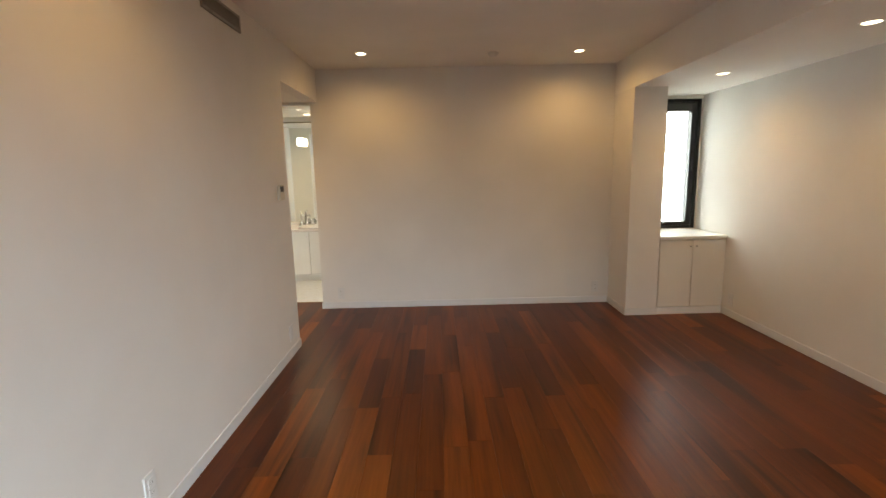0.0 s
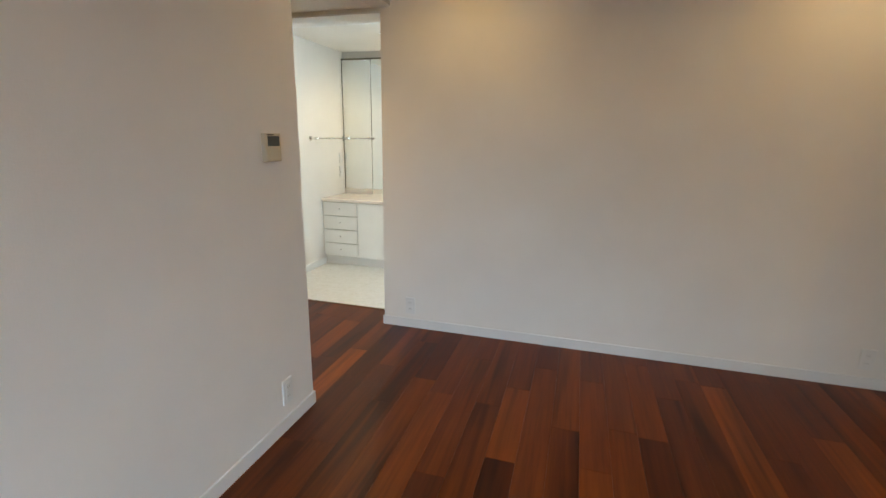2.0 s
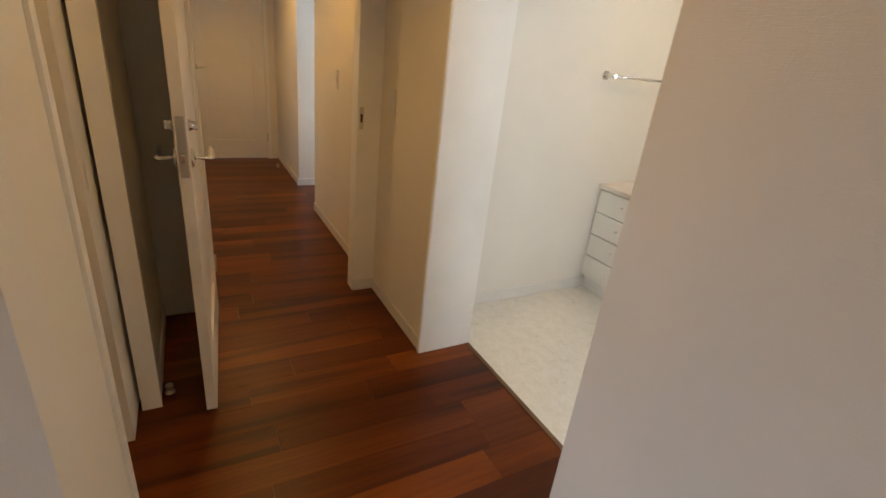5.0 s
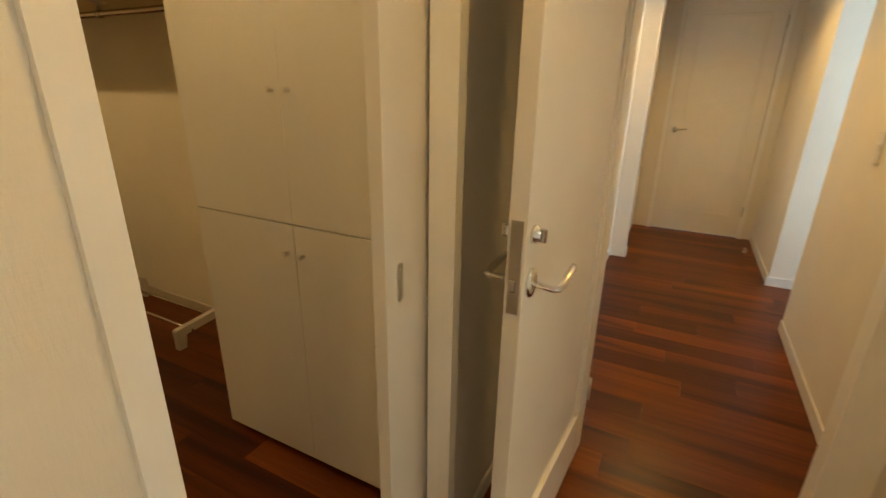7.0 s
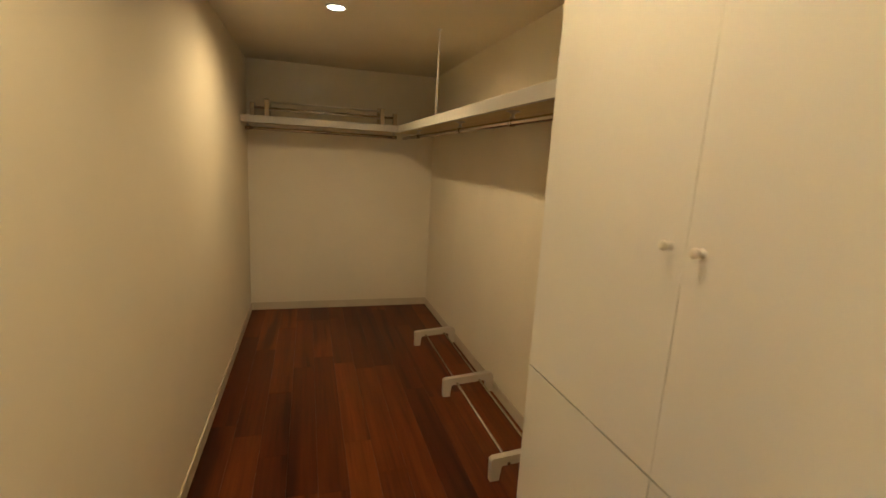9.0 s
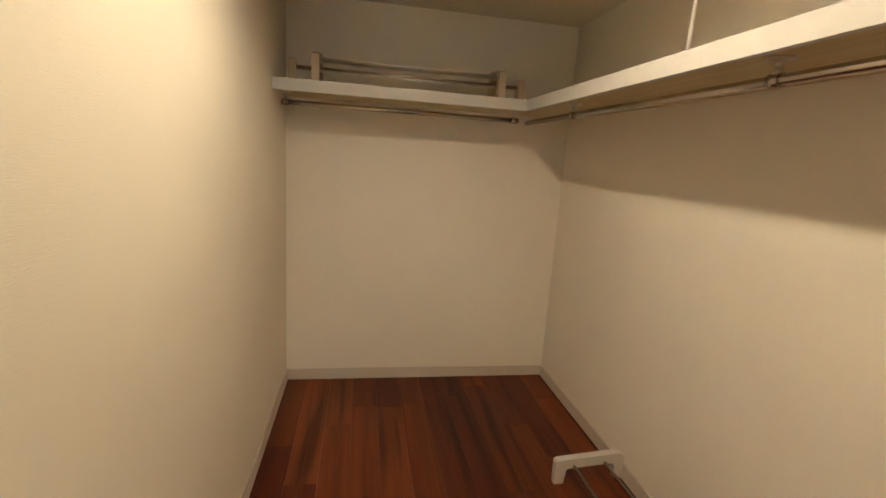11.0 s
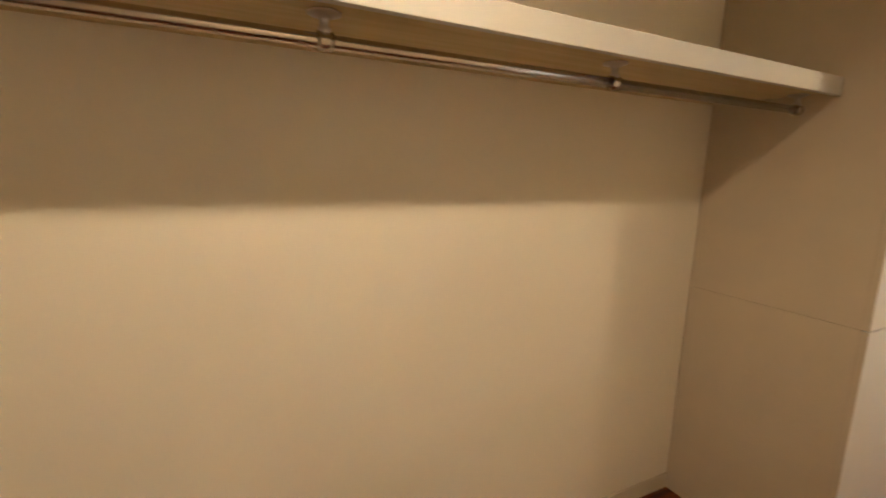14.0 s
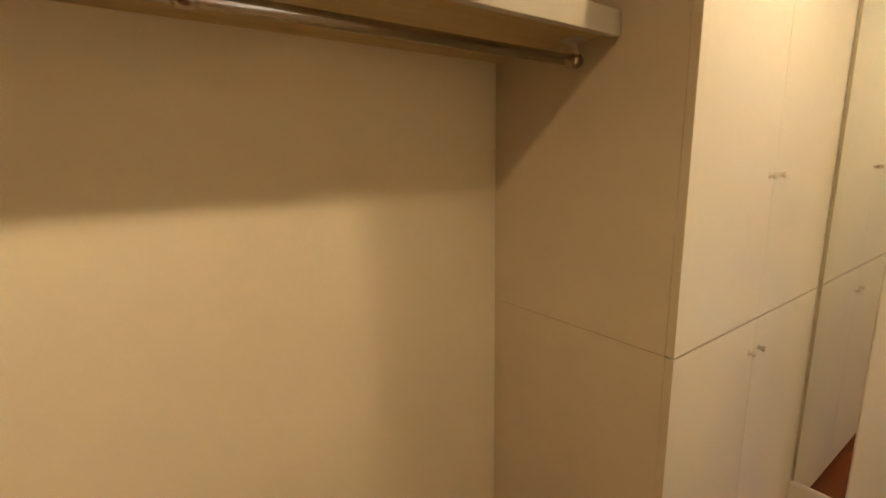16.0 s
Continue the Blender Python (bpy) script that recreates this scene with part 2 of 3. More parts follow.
# ---- building helpers ----


def box(bm, x0, x1, y0, y1, z0, z1, bevel=0.0):
    made = bmesh.ops.create_cube(bm, size=1.0)["verts"]
    for v in made:
        v.co = Vector((x0 + (v.co.x + 0.5) * (x1 - x0), y0 + (v.co.y + 0.5) * (y1 - y0), z0 + (v.co.z + 0.5) * (z1 - z0)))
    if bevel:
        edges = list({e for v in made for e in v.link_edges})
        bmesh.ops.bevel(bm, geom=edges, offset=bevel, segments=2, affect="EDGES", profile=0.6)
    return bm


def tube(bm, pts, radii, seg=12, squash=1.0):
    """A round bar through points, with a radius at each, closed at both ends."""
    rings = []
    pts = [Vector(q) for q in pts]
    for i, q in enumerate(pts):
        ahead = (pts[min(i + 1, len(pts) - 1)] - pts[max(i - 1, 0)]).normalized()
        side = ahead.cross(Vector((0, 0, 1)) if abs(ahead.z) < 0.9 else Vector((1, 0, 0))).normalized()
        up = side.cross(ahead)
        r = radii[i] if isinstance(radii, (list, tuple)) else radii
        rings.append([bm.verts.new(q + r * (math.cos(a) * side + squash * math.sin(a) * up))
                      for a in (2 * math.pi * k / seg for k in range(seg))])
    for a, b in zip(rings, rings[1:]):
        for k in range(seg):
            f = bm.faces.new((a[k], a[(k + 1) % seg], b[(k + 1) % seg], b[k]))
            f.smooth = True
    bm.faces.new(rings[0][::-1])
    bm.faces.new(rings[-1])
    return bm


def turned(bm, centre, axis, profile, seg=20):
    """A turned shape: profile of (distance along the axis, radius)."""
    c, a = Vector(centre), Vector(axis).normalized()
    return tube(bm, [c + a * d for d, _ in profile], [r for _, r in profile], seg)


def mesh(name, bm, material):
    bmesh.ops.recalc_face_normals(bm, faces=bm.faces)
    me = bpy.data.meshes.new(name)
    bm.to_mesh(me)
    bm.free()
    me.materials.append(material)
    return me


def part(name, bm, material, parent, label=""):
    ob = new(name, mesh(name, bm, material))
    ob.parent = parent
    if label:
        ob["label"] = label
    return ob


def thing(name, at, label, category, group="", turn=0):
    ob = new(name)
    ob.empty_display_size = 0.05
    ob.matrix_world = pose(*at, 0, 0, turn)
    return tagged(ob, label, category, group)


def solid(name, bm, material, label, category, group=""):
    return tagged(new(name, mesh(name, bm, material)), label, category, group)


def structure(name, boxes, material, label, category="wall"):
    bm = bmesh.new()
    for b in boxes:
        box(bm, *b)
    return tagged(new(name, mesh(name, bm, material)), label, category, kind="structure")


def B(*a, bevel=0.0):
    return box(bmesh.new(), *a, bevel)


# ---- large structure ----
H, HS, HC, HK, HB = 2.425, 2.12, 2.12, 2.10, 2.20
structure("wall_west", [(0.80, 0.9, -0.6, 5.41, 0, 2.6), (0.777, 0.9, 5.41, 5.5, 0, 2.6), (0.777, 0.9, 5.5, 6.570, HC, 2.6)], PAPER, "off-white papered wall with an opening to the hallway")
structure("wall_north", [(0.83, 3.86, 6.570, 6.833, 0, 2.6)], PAPER, "plain off-white papered wall with a white baseboard")
structure("column", [(3.86, 4.16, 6.1, 6.833, 0, HS)], PAPER, "boxed-out off-white papered column beside the alcove", "column")
structure("wall_alcove", [(4.16, 4.36, 6.66, 6.833, 0, HS), (4.787, 4.95, 6.66, 6.833, 0, HS), (4.36, 4.787, 6.66, 6.833, 0, 0.764), (4.36, 4.787, 6.66, 6.833, 2.088, HS)],
          PAPER, "papered alcove wall round a narrow window")
structure("wall_east", [(4.8, 4.95, -0.6, 6.66, 0, HS)], PAPER, "long plain off-white papered wall")
structure("wall_south", [(0.777, 1.4, -0.75, -0.6, 0, 2.6), (4.3, 4.95, -0.75, -0.6, 0, 2.6), (1.4, 4.3, -0.75, -0.6, 0, 0.15), (1.4, 4.3, -0.75, -0.6, 2.1, 2.6)],
          PAPER, "papered wall with a wide window opening")
structure("ceiling_room", [(0.9, 3.86, -0.6, 6.570, H, 2.6)], CEIL, "flat off-white papered ceiling", "ceiling")
structure("ceiling_soffit", [(3.86, 4.95, -0.6, 6.833, HS, 2.6)], CEIL, "lowered ceiling with a deep beam edge", "ceiling")

structure("wall_hall_south", [(0.53, 0.777, 5.41, 5.5, 0, 2.25), (-0.118, 0.53, 5.41, 5.5, 2.06, 2.25), (-3.09, -0.118, 5.45, 5.5, 0, 2.25),
                              (-3.18, -3.09, 5.45, 5.62, 0, 2.25), (-4.17, -3.18, 5.45, 5.56, 0, 2.25)],
          HALL_PAPER, "cream papered hallway wall with the closet doorway")
structure("wall_hall_north", [(-2.25, -0.105, 6.570, 6.833, 0, 2.25), (-4.17, -2.99, 6.588, 6.833, 0, 2.25), (-0.105, 0.83, 6.570, 6.833, 2.097, 2.25), (-2.99, -2.25, 6.570, 6.833, 2.06, 2.25)],
          HALL_PAPER, "cream papered hallway wall with the washroom doorway")
structure("wall_hall_end", [(-4.32, -4.17, 5.45, 5.73, 0, 2.25), (-4.32, -4.17, 6.48, 6.833, 0, 2.25), (-4.32, -4.17, 5.73, 6.48, 2.04, 2.25), (-4.6, -4.32, 5.45, 6.833, 0, 2.25)],
          HALL_PAPER, "cream papered wall round the end door")
structure("ceiling_hall", [(-4.17, 0.777, 5.5, 6.570, HC, 2.25)], CEIL, "low off-white hallway ceiling", "ceiling")
structure("wall_side_room", [(-3.2, -2.99, 6.833, 8.2, 0, 2.25), (-2.25, -2.1, 6.833, 8.2, 0, 2.25), (-3.2, -2.1, 8.2, 8.35, 0, 2.25)], PAPER, "plain papered wall of the side space")
structure("ceiling_side_room", [(-2.99, -2.25, 6.833, 8.2, HC, 2.25)], CEIL, "plain off-white ceiling", "ceiling")

structure("wall_closet_west", [(-0.95, -0.80, 1.14, 5.45, 0, 2.25)], CREAM, "cream papered closet wall")
structure("wall_closet_south", [(-0.80, 0.777, 1.14, 1.29, 0, 2.25)], CREAM, "cream papered closet end wall")
structure("wall_closet_east", [(0.777, 0.80, 1.14, 5.41, 0, 2.25)], CREAM, "cream papered closet wall")
structure("ceiling_closet", [(-0.80, 0.777, 1.29, 5.41, HK, 2.25)], CREAM_CEIL, "low cream papered closet ceiling", "ceiling")

structure("wall_bath_west", [(-0.58, -0.43, 6.833, 8.4, 0, 2.35)], PAPER, "bright white papered washroom wall")
structure("wall_bath_north", [(-0.58, 2.05, 8.4, 8.55, 0, 2.35)], PAPER, "bright white papered washroom wall behind the mirror")
# last box: unseen stub, added to keep the window light off y > 7.5
structure("wall_bath_east", [(1.9, 2.05, 6.833, 6.9, 0, 2.35), (1.9, 2.05, 7.42, 8.4, 0, 2.35), (1.9, 2.05, 6.9, 7.42, 0, 0.9), (1.9, 2.05, 6.9, 7.42, 2.0, 2.35), (1.2, 1.9, 7.42, 7.5, 0, 2.35)],
          PAPER, "white papered washroom wall with a window opening and an added light-blocking stub")
structure("ceiling_bath", [(-0.43, 1.9, 6.833, 8.4, HB, 2.35)], CEIL, "white washroom ceiling", "ceiling")

structure("floor_bath", [(-0.43, 1.9, 6.8335, 8.4, -0.05, 0.001)], TILE, "pale speckled stone-look vinyl washroom floor", "floor")
structure("threshold_strip", [(-0.10, 0.83, 6.813, 6.8337, -0.01, 0.004)], BRASS, "thin dark metal strip between wood and vinyl", "threshold")
structure("ground", [(-30, 40, -30, 30, -3.2, -3.0)], mat("asphalt", plain((0.06, 0.06, 0.06), 0.9)), "grey asphalt outside the window", "ground")

# baseboards
BBH, BBT = 0.068, 0.009


def baseboard(label, *runs, material=BASE_PAINT):
    for x0, x1, y0, y1 in runs:
        bm = B(x0, x1, y0, y1, 0.0015, BBH, bevel=0.0022)
        tagged(new("baseboard", mesh("baseboard", bm, material)), label, "baseboard", kind="structure")


t_ = BBT
baseboard("white painted baseboard along the wall", (0.9, 0.9 + t_, -0.6, 5.5), (0.9 - 0.37, 0.9 + t_, 5.5, 5.5 + t_), (0.83 - t_, 3.86 - t_, 6.570 - t_, 6.570),
          (3.86 - t_, 3.86, 6.1 - t_, 6.570), (3.86, 4.165, 6.1 - t_, 6.1), (4.8 - t_, 4.8, -0.6, 6.1))
baseboard("cream painted hallway baseboard", (-0.80, -0.118 - t_, 5.5, 5.5 + t_), (-0.776, -0.11, 6.570 - t_, 6.570), (-0.785, -0.776, 6.445, 6.561),
          (-2.25, -0.90, 6.570 - t_, 6.570), (-2.99, -2.99 + t_, 6.57, 6.833), (-4.16, -2.99 + t_, 6.588 - t_, 6.588), (-3.09, -0.90, 5.5, 5.5 + t_),
          (-3.18, -3.09 + t_, 5.62, 5.62 + t_), (-4.16, -3.18, 5.56, 5.56 + t_))
baseboard("cream painted closet baseboard", (-0.80, -0.80 + t_, 1.29 + t_, 4.495), (-0.80 + t_, 0.777 - t_, 1.29, 1.29 + t_), (0.777 - t_, 0.777, 1.29, 5.41), material=CLOSET_TRIM)
baseboard("white washroom baseboard", (-0.43, -0.43 + t_, 6.84, 7.88))

# door linings and casings
structure("trim_bath_jamb", [(-0.105, -0.092, 6.560, 6.833, 0.002, 2.097), (-0.112, -0.096, 6.555, 6.5602, 0.002, 2.105), (-0.092, 0.83, 6.563, 6.825, 2.085, 2.0965)], TRIM,
          "white lining of the washroom doorway", "door lining")
structure("trim_closet_jamb", [(0.518, 0.53, 5.405, 5.508, 0.002, 2.06), (0.53, 0.552, 5.5, 5.508, BBH + 0.001, 2.06), (-0.13, 0.552, 5.5005, 5.508, 2.0602, 2.085), (-0.118, 0.518, 5.44, 5.5, 2.046, 2.0598)],
          TRIM, "cream painted lining of the closet doorway", "door lining")
structure("trim_closet_post", [(-0.118, -0.106, 5.449, 5.512, 0.002, 2.046), (-0.142, -0.118, 5.5, 5.512, BBH, 2.046)], TRIM, "cream painted post beside the sliding door", "door lining")
structure("trim_hall_frame", [(-0.875, -0.785, 6.445, 6.570, 0, HC), (-0.875, -0.785, 5.5, 5.672, 0, HC), (-0.875, -0.785, 5.672, 6.445, 2.045, HC)], TRIM, "cream painted frame across the hallway", "door frame")
structure("trim_end_frame", [(-4.17, -4.145, 5.70, 5.735, 0, 2.065), (-4.17, -4.145, 6.475, 6.51, 0, 2.065), (-4.17, -4.145, 5.735, 6.475, 2.035, 2.065)], TRIM, "cream painted frame of the end door", "door frame")

# ---- window in the alcove, with what lies beyond ----
w = tagged(new("window_1"), "narrow window with a black aluminium frame", "window", kind="structure")
w.location = (4.567, 6.70, 0.764)


def ring(parent, name, x0, x1, z0, z1, y0, y1, wid, material, label=""):
    bm = bmesh.new()
    box(bm, x0, x0 + wid, y0, y1, z0, z1, 0.003)
    box(bm, x1 - wid, x1, y0, y1, z0, z1, 0.003)
    box(bm, x0 + wid - 0.003, x1 - wid + 0.003, y0 + 0.001, y1 - 0.001, z0, z0 + wid, 0.003)
    box(bm, x0 + wid - 0.003, x1 - wid + 0.003, y0 + 0.001, y1 - 0.001, z1 - wid, z1, 0.003)
    return part(name, bm, material, parent, label)


ring(w, "window_frame", -0.2065, 0.2195, 0.001, 1.323, -0.035, 0.06, 0.030, ALU)
bm = bmesh.new()
box(bm, -0.176, -0.120, -0.02, 0.035, 0.032, 1.292, 0.003)
box(bm, 0.134, 0.189, -0.02, 0.035, 0.032, 1.292, 0.003)
box(bm, -0.123, 0.137, -0.019, 0.034, 0.032, 0.066, 0.003)
box(bm, -0.123, 0.137, -0.019, 0.034, 1.206, 1.292, 0.003)
for sx, x in ((1, -0.121), (-1, 0.135)):
    for sz, z in ((1, 0.065), (-1, 1.207)):
        c = bm.verts.new((x, -0.018, z)), bm.verts.new((x, 0.033, z))
        arc = [(x + sx * 0.03 * (1 - math.sin(k * math.pi / 10)), z + sz * 0.03 * (1 - math.cos(k * math.pi / 10))) for k in range(6)]
        f = [(bm.verts.new((u, -0.018, q)), bm.verts.new((u, 0.033, q))) for u, q in arc]
        for p, q in zip(f, f[1:]):
            bm.faces.new((p[0], q[0], q[1], p[1]))
            bm.faces.new((c[0], p[0], q[0]))
            bm.faces.new((c[1], p[1], q[1]))
sash = part("sash", bm, ALU, w)
pane = part("pane", B(-0.122, 0.136, 0.005, 0.011, 0.064, 1.208), GLASS, sash)
pane.visible_shadow = False
bm = bmesh.new()
box(bm, 0.150, 0.168, -0.034, -0.02, 0.60, 0.70, 0.003)
box(bm, 0.153, 0.165, -0.052, -0.034, 0.61, 0.64, 0.003)
part("handle", bm, ALU, sash, "small black latch handle")
structure("backdrop", [(-30, 40, 29.9, 30, -3, 60)], SKYGLOW, "bright overcast sky", "sky")
part("outer_jamb", B(0.2315, 0.245, 0.136, 0.240, 0.004, 1.318, bevel=0.002), OUTER_ALU, w, "grey aluminium outer lining")
pier = tagged(new("wall_outer_pier", mesh("wall_outer_pier", B(5.120, 5.77, 7.465, 7.50, -3.0, 2.9), MORTAR)), "buff brick pier outside the narrow window", "wall", kind="structure")
brick_mesh = mesh("brick", B(-0.105, 0.105, -0.02, 0.02, -0.045, 0.045, bevel=0.003), BRICK)
for k in range(22):
    for i in range(3):
        ob = new("brick", brick_mesh)
        ob.parent = pier
        ob.location = (5.214 + i * 0.22, 7.474 + 0.0015 * ((k + i) % 3), 0.62 + k * 0.101)

# window to the south, behind the walk
w2 = tagged(new("window_2"), "wide window with a black aluminium frame", "window", kind="structure")
w2.location = (2.85, -0.68, 0.15)
ring(w2, "window_frame", -1.449, 1.449, 0.001, 1.949, -0.03, 0.03, 0.05, ALU)
part("mullion", B(-0.025, 0.025, -0.025, 0.025, 0.05, 1.90), ALU, w2)
for a, b in ((-1.4, -0.026), (0.026, 1.4)):
    part("pane", B(a, b, -0.003, 0.003, 0.05, 1.9), GLASS, w2).visible_shadow = False

# ---- fixtures shared by several spaces ----


def downlight(x, y, z, group):
    d = thing("downlight", (x, y, z), "round recessed downlight with a white rim, switched on", "ceiling light", group)
    bm = bmesh.new()
    seg = 32
    prof = [(0.040, 0.0), (0.0415, -0.004), (0.047, -0.0055), (0.053, -0.004), (0.0545, 0.0)]
    rings = [[bm.verts.new((r * math.cos(2 * math.pi * k / seg), r * math.sin(2 * math.pi * k / seg), h)) for k in range(seg)] for r, h in prof]
    for a, b in zip(rings, rings[1:]):
        for k in range(seg):
            bm.faces.new((a[k], a[(k + 1) % seg], b[(k + 1) % seg], b[k])).smooth = True
    part("rim", bm, TRIM, d)
    bm = bmesh.new()
    tube(bm, [(0, 0, -0.0015), (0, 0, -0.003)], 0.0405, 32)
    part("lamp", bm, LAMP, d, "glowing warm lamp face").visible_shadow = False


for x, y in ROOM_LIGHTS:
    downlight(x, y, H, "room downlights")
for x, y in SOFFIT_LIGHTS:
    downlight(x, y, HS, "soffit downlights")
for x, y in CLOSET_LIGHTS:
    downlight(x, y, HK, "closet downlights")
for x, y in HALL_LIGHTS:
    downlight(x, y, HC, "hallway downlights")
for x, y in BATH_LIGHTS:
    downlight(x, y, HB, "washroom downlights")


def outlet(x, y, z, turn, label="white plastic double wall socket", category="wall socket"):
    """A plate whose face looks along its own -y."""
    o = thing("wall_socket", (x, y, z), label, category, "wall sockets", turn)
    part("plate", B(-0.035, 0.035, -0.008, 0, -0.06, 0.06, bevel=0.003), WHITE_PLASTIC, o)
    for dz in (-0.022, 0.022):
        part("insert", B(-0.017, 0.017, -0.0105, -0.006, dz - 0.017, dz + 0.017, bevel=0.001), WHITE_PLASTIC, o)
        for dx in (-0.006, 0.006):
            part("slot", B(dx - 0.001, dx + 0.001, -0.0112, -0.0100, dz - 0.0045, dz + 0.0045), GRILLE, o)


outlet(0.9, 5.29, 0.19, 90)
outlet(0.9, 3.50, 0.19, 90)
outlet(1.03, 6.570, 0.165, 0)
outlet(3.72, 6.570, 0.175, 0)
outlet(4.8, 5.98, 0.165, -90)


def switch(x, y, z, turn, rows, label="white plastic light switch plate"):
    o = thing("light_switch", (x, y, z), label, "light switch", "light switches", turn)
    part("plate", B(-0.035, 0.035, -0.007, 0, -0.06, 0.06, bevel=0.003), WHITE_PLASTIC, o)
    for k in range(rows):
        c = (k - (rows - 1) / 2) * 0.03
        part("rocker", B(-0.021, 0.021, -0.011, -0.005, c - 0.013, c + 0.013, bevel=0.0015), WHITE_PLASTIC, o)


switch(-0.63, 6.570, 1.085, 0, 2)
switch(-1.62, 6.570, 1.10, 0, 1)
switch(-0.43, 8.29, 1.10, 90, 2)
switch(-0.43, 8.29, 0.95, 90, 1)

# ---- main room ----
th = thing("thermostat", (0.9, 5.291, 1.283), "ivory plastic wall thermostat with a dark display", "thermostat", turn=90)
part("case", B(-0.05, 0.05, -0.019, 0, -0.056, 0.056, bevel=0.003), PLASTIC, th)
part("display", B(-0.034, 0.040, -0.0205, -0.018, 0.006, 0.046, bevel=0.0008), LCD, th, "grey-green glass display")
part("flap", B(-0.045, 0.045, -0.022, -0.018, -0.052, -0.004, bevel=0.0015), PLASTIC, th)
part("label_bar", B(-0.036, 0.006, -0.0200, -0.0185, 0.0485, 0.0525), SLOT, th)

v = thing("air_vent", (0.9, 4.575, 2.312), "grey slatted air vent high on the wall", "air vent", turn=90)
part("backing", B(-0.215, 0.215, -0.004, 0.0, -0.036, 0.036), SLOT, v)
ring(v, "frame", -0.235, 0.235, -0.05, 0.05, -0.012, 0, 0.018, GRILLE)
for k in range(6):
    bm = B(-0.218, 0.218, -0.011, -0.003, -0.0015, 0.0015)
    bmesh.ops.rotate(bm, verts=bm.verts, cent=(0, -0.007, 0), matrix=Matrix.Rotation(radians(-35), 3, "X"))
    bmesh.ops.translate(bm, verts=bm.verts, vec=(0, 0, -0.027 + k * 0.0108))
    part("slat", bm, GRILLE, v)

sd = thing("smoke_detector", (2.59, 6.076, H), "small round white smoke detector on the ceiling", "smoke detector")
bm = bmesh.new()
turned(bm, (0, 0, 0), (0, 0, -1), [(0.0, 0.048), (0.010, 0.048), (0.014, 0.040), (0.026, 0.034), (0.030, 0.022)], 28)
part("housing", bm, WHITE_PLASTIC, sd)

# alcove cabinet
ac = thing("alcove_cabinet", (4.165, 6.1, 0), "low white two-door cabinet under the window", "cabinet")
part("body", B(0.0, 0.633, 0.024, 0.558, 0.07, 0.728), BOARD, ac)
part("toe_kick", B(0.0, 0.633, 0.006, 0.10, 0.0, 0.068), TRIM, ac)
for a, b, kx in ((0.003, 0.315, 0.288), (0.318, 0.630, 0.345)):
    d = part("door", B(a, b, 0.003, 0.022, 0.074, 0.722, bevel=0.0015), BOARD, ac)
    bm = bmesh.new()
    turned(bm, (kx, 0.003, 0.665), (0, -1, 0), [(0, 0.005), (0.008, 0.004), (0.013, 0.008), (0.019, 0.009), (0.023, 0.005)], 14)
    part("knob", bm, CHROME, d, "small round metal knob")
solid("alcove_countertop", B(4.162, 4.798, 6.09, 6.658, 0.731, 0.760, bevel=0.003), WET_WHITE, "white countertop over the alcove cabinet", "countertop")

# ---- doors of the hallway ----


def lever_set(parent, side, x, z, y, flip=1):
    """A lever on a rosette at (x, z) of the face y, standing out along side * y."""
    bm = bmesh.new()
    turned(bm, (x, y, z), (0, side, 0), [(0, 0.022), (0.004, 0.022), (0.008, 0.018), (0.010, 0.011)], 20)
    for q in bm.verts:
        q.co.z = z + (q.co.z - z) * 1.35
    ro = part("rosette", bm, CHROME, parent, "oval chrome rosette")
    bm = bmesh.new()
    d = side
    tube(bm, [(x, y, z), (x, y + d * 0.02, z - 0.001), (x, y + d * 0.046, z - 0.003), (x - flip * 0.006, y + d * 0.052, z - 0.003), (x - flip * 0.022, y + d * 0.055, z + 0.000),
              (x - flip * 0.055, y + d * 0.055, z + 0.005), (x - flip * 0.09, y + d * 0.053, z + 0.010), (x - flip * 0.108, y + d * 0.052, z + 0.0115)],
         [0.008, 0.0078, 0.0080, 0.0085, 0.0085, 0.0082, 0.0072, 0.004], 14, 0.75)
    part("lever", bm, CHROME, ro, "curved chrome lever")


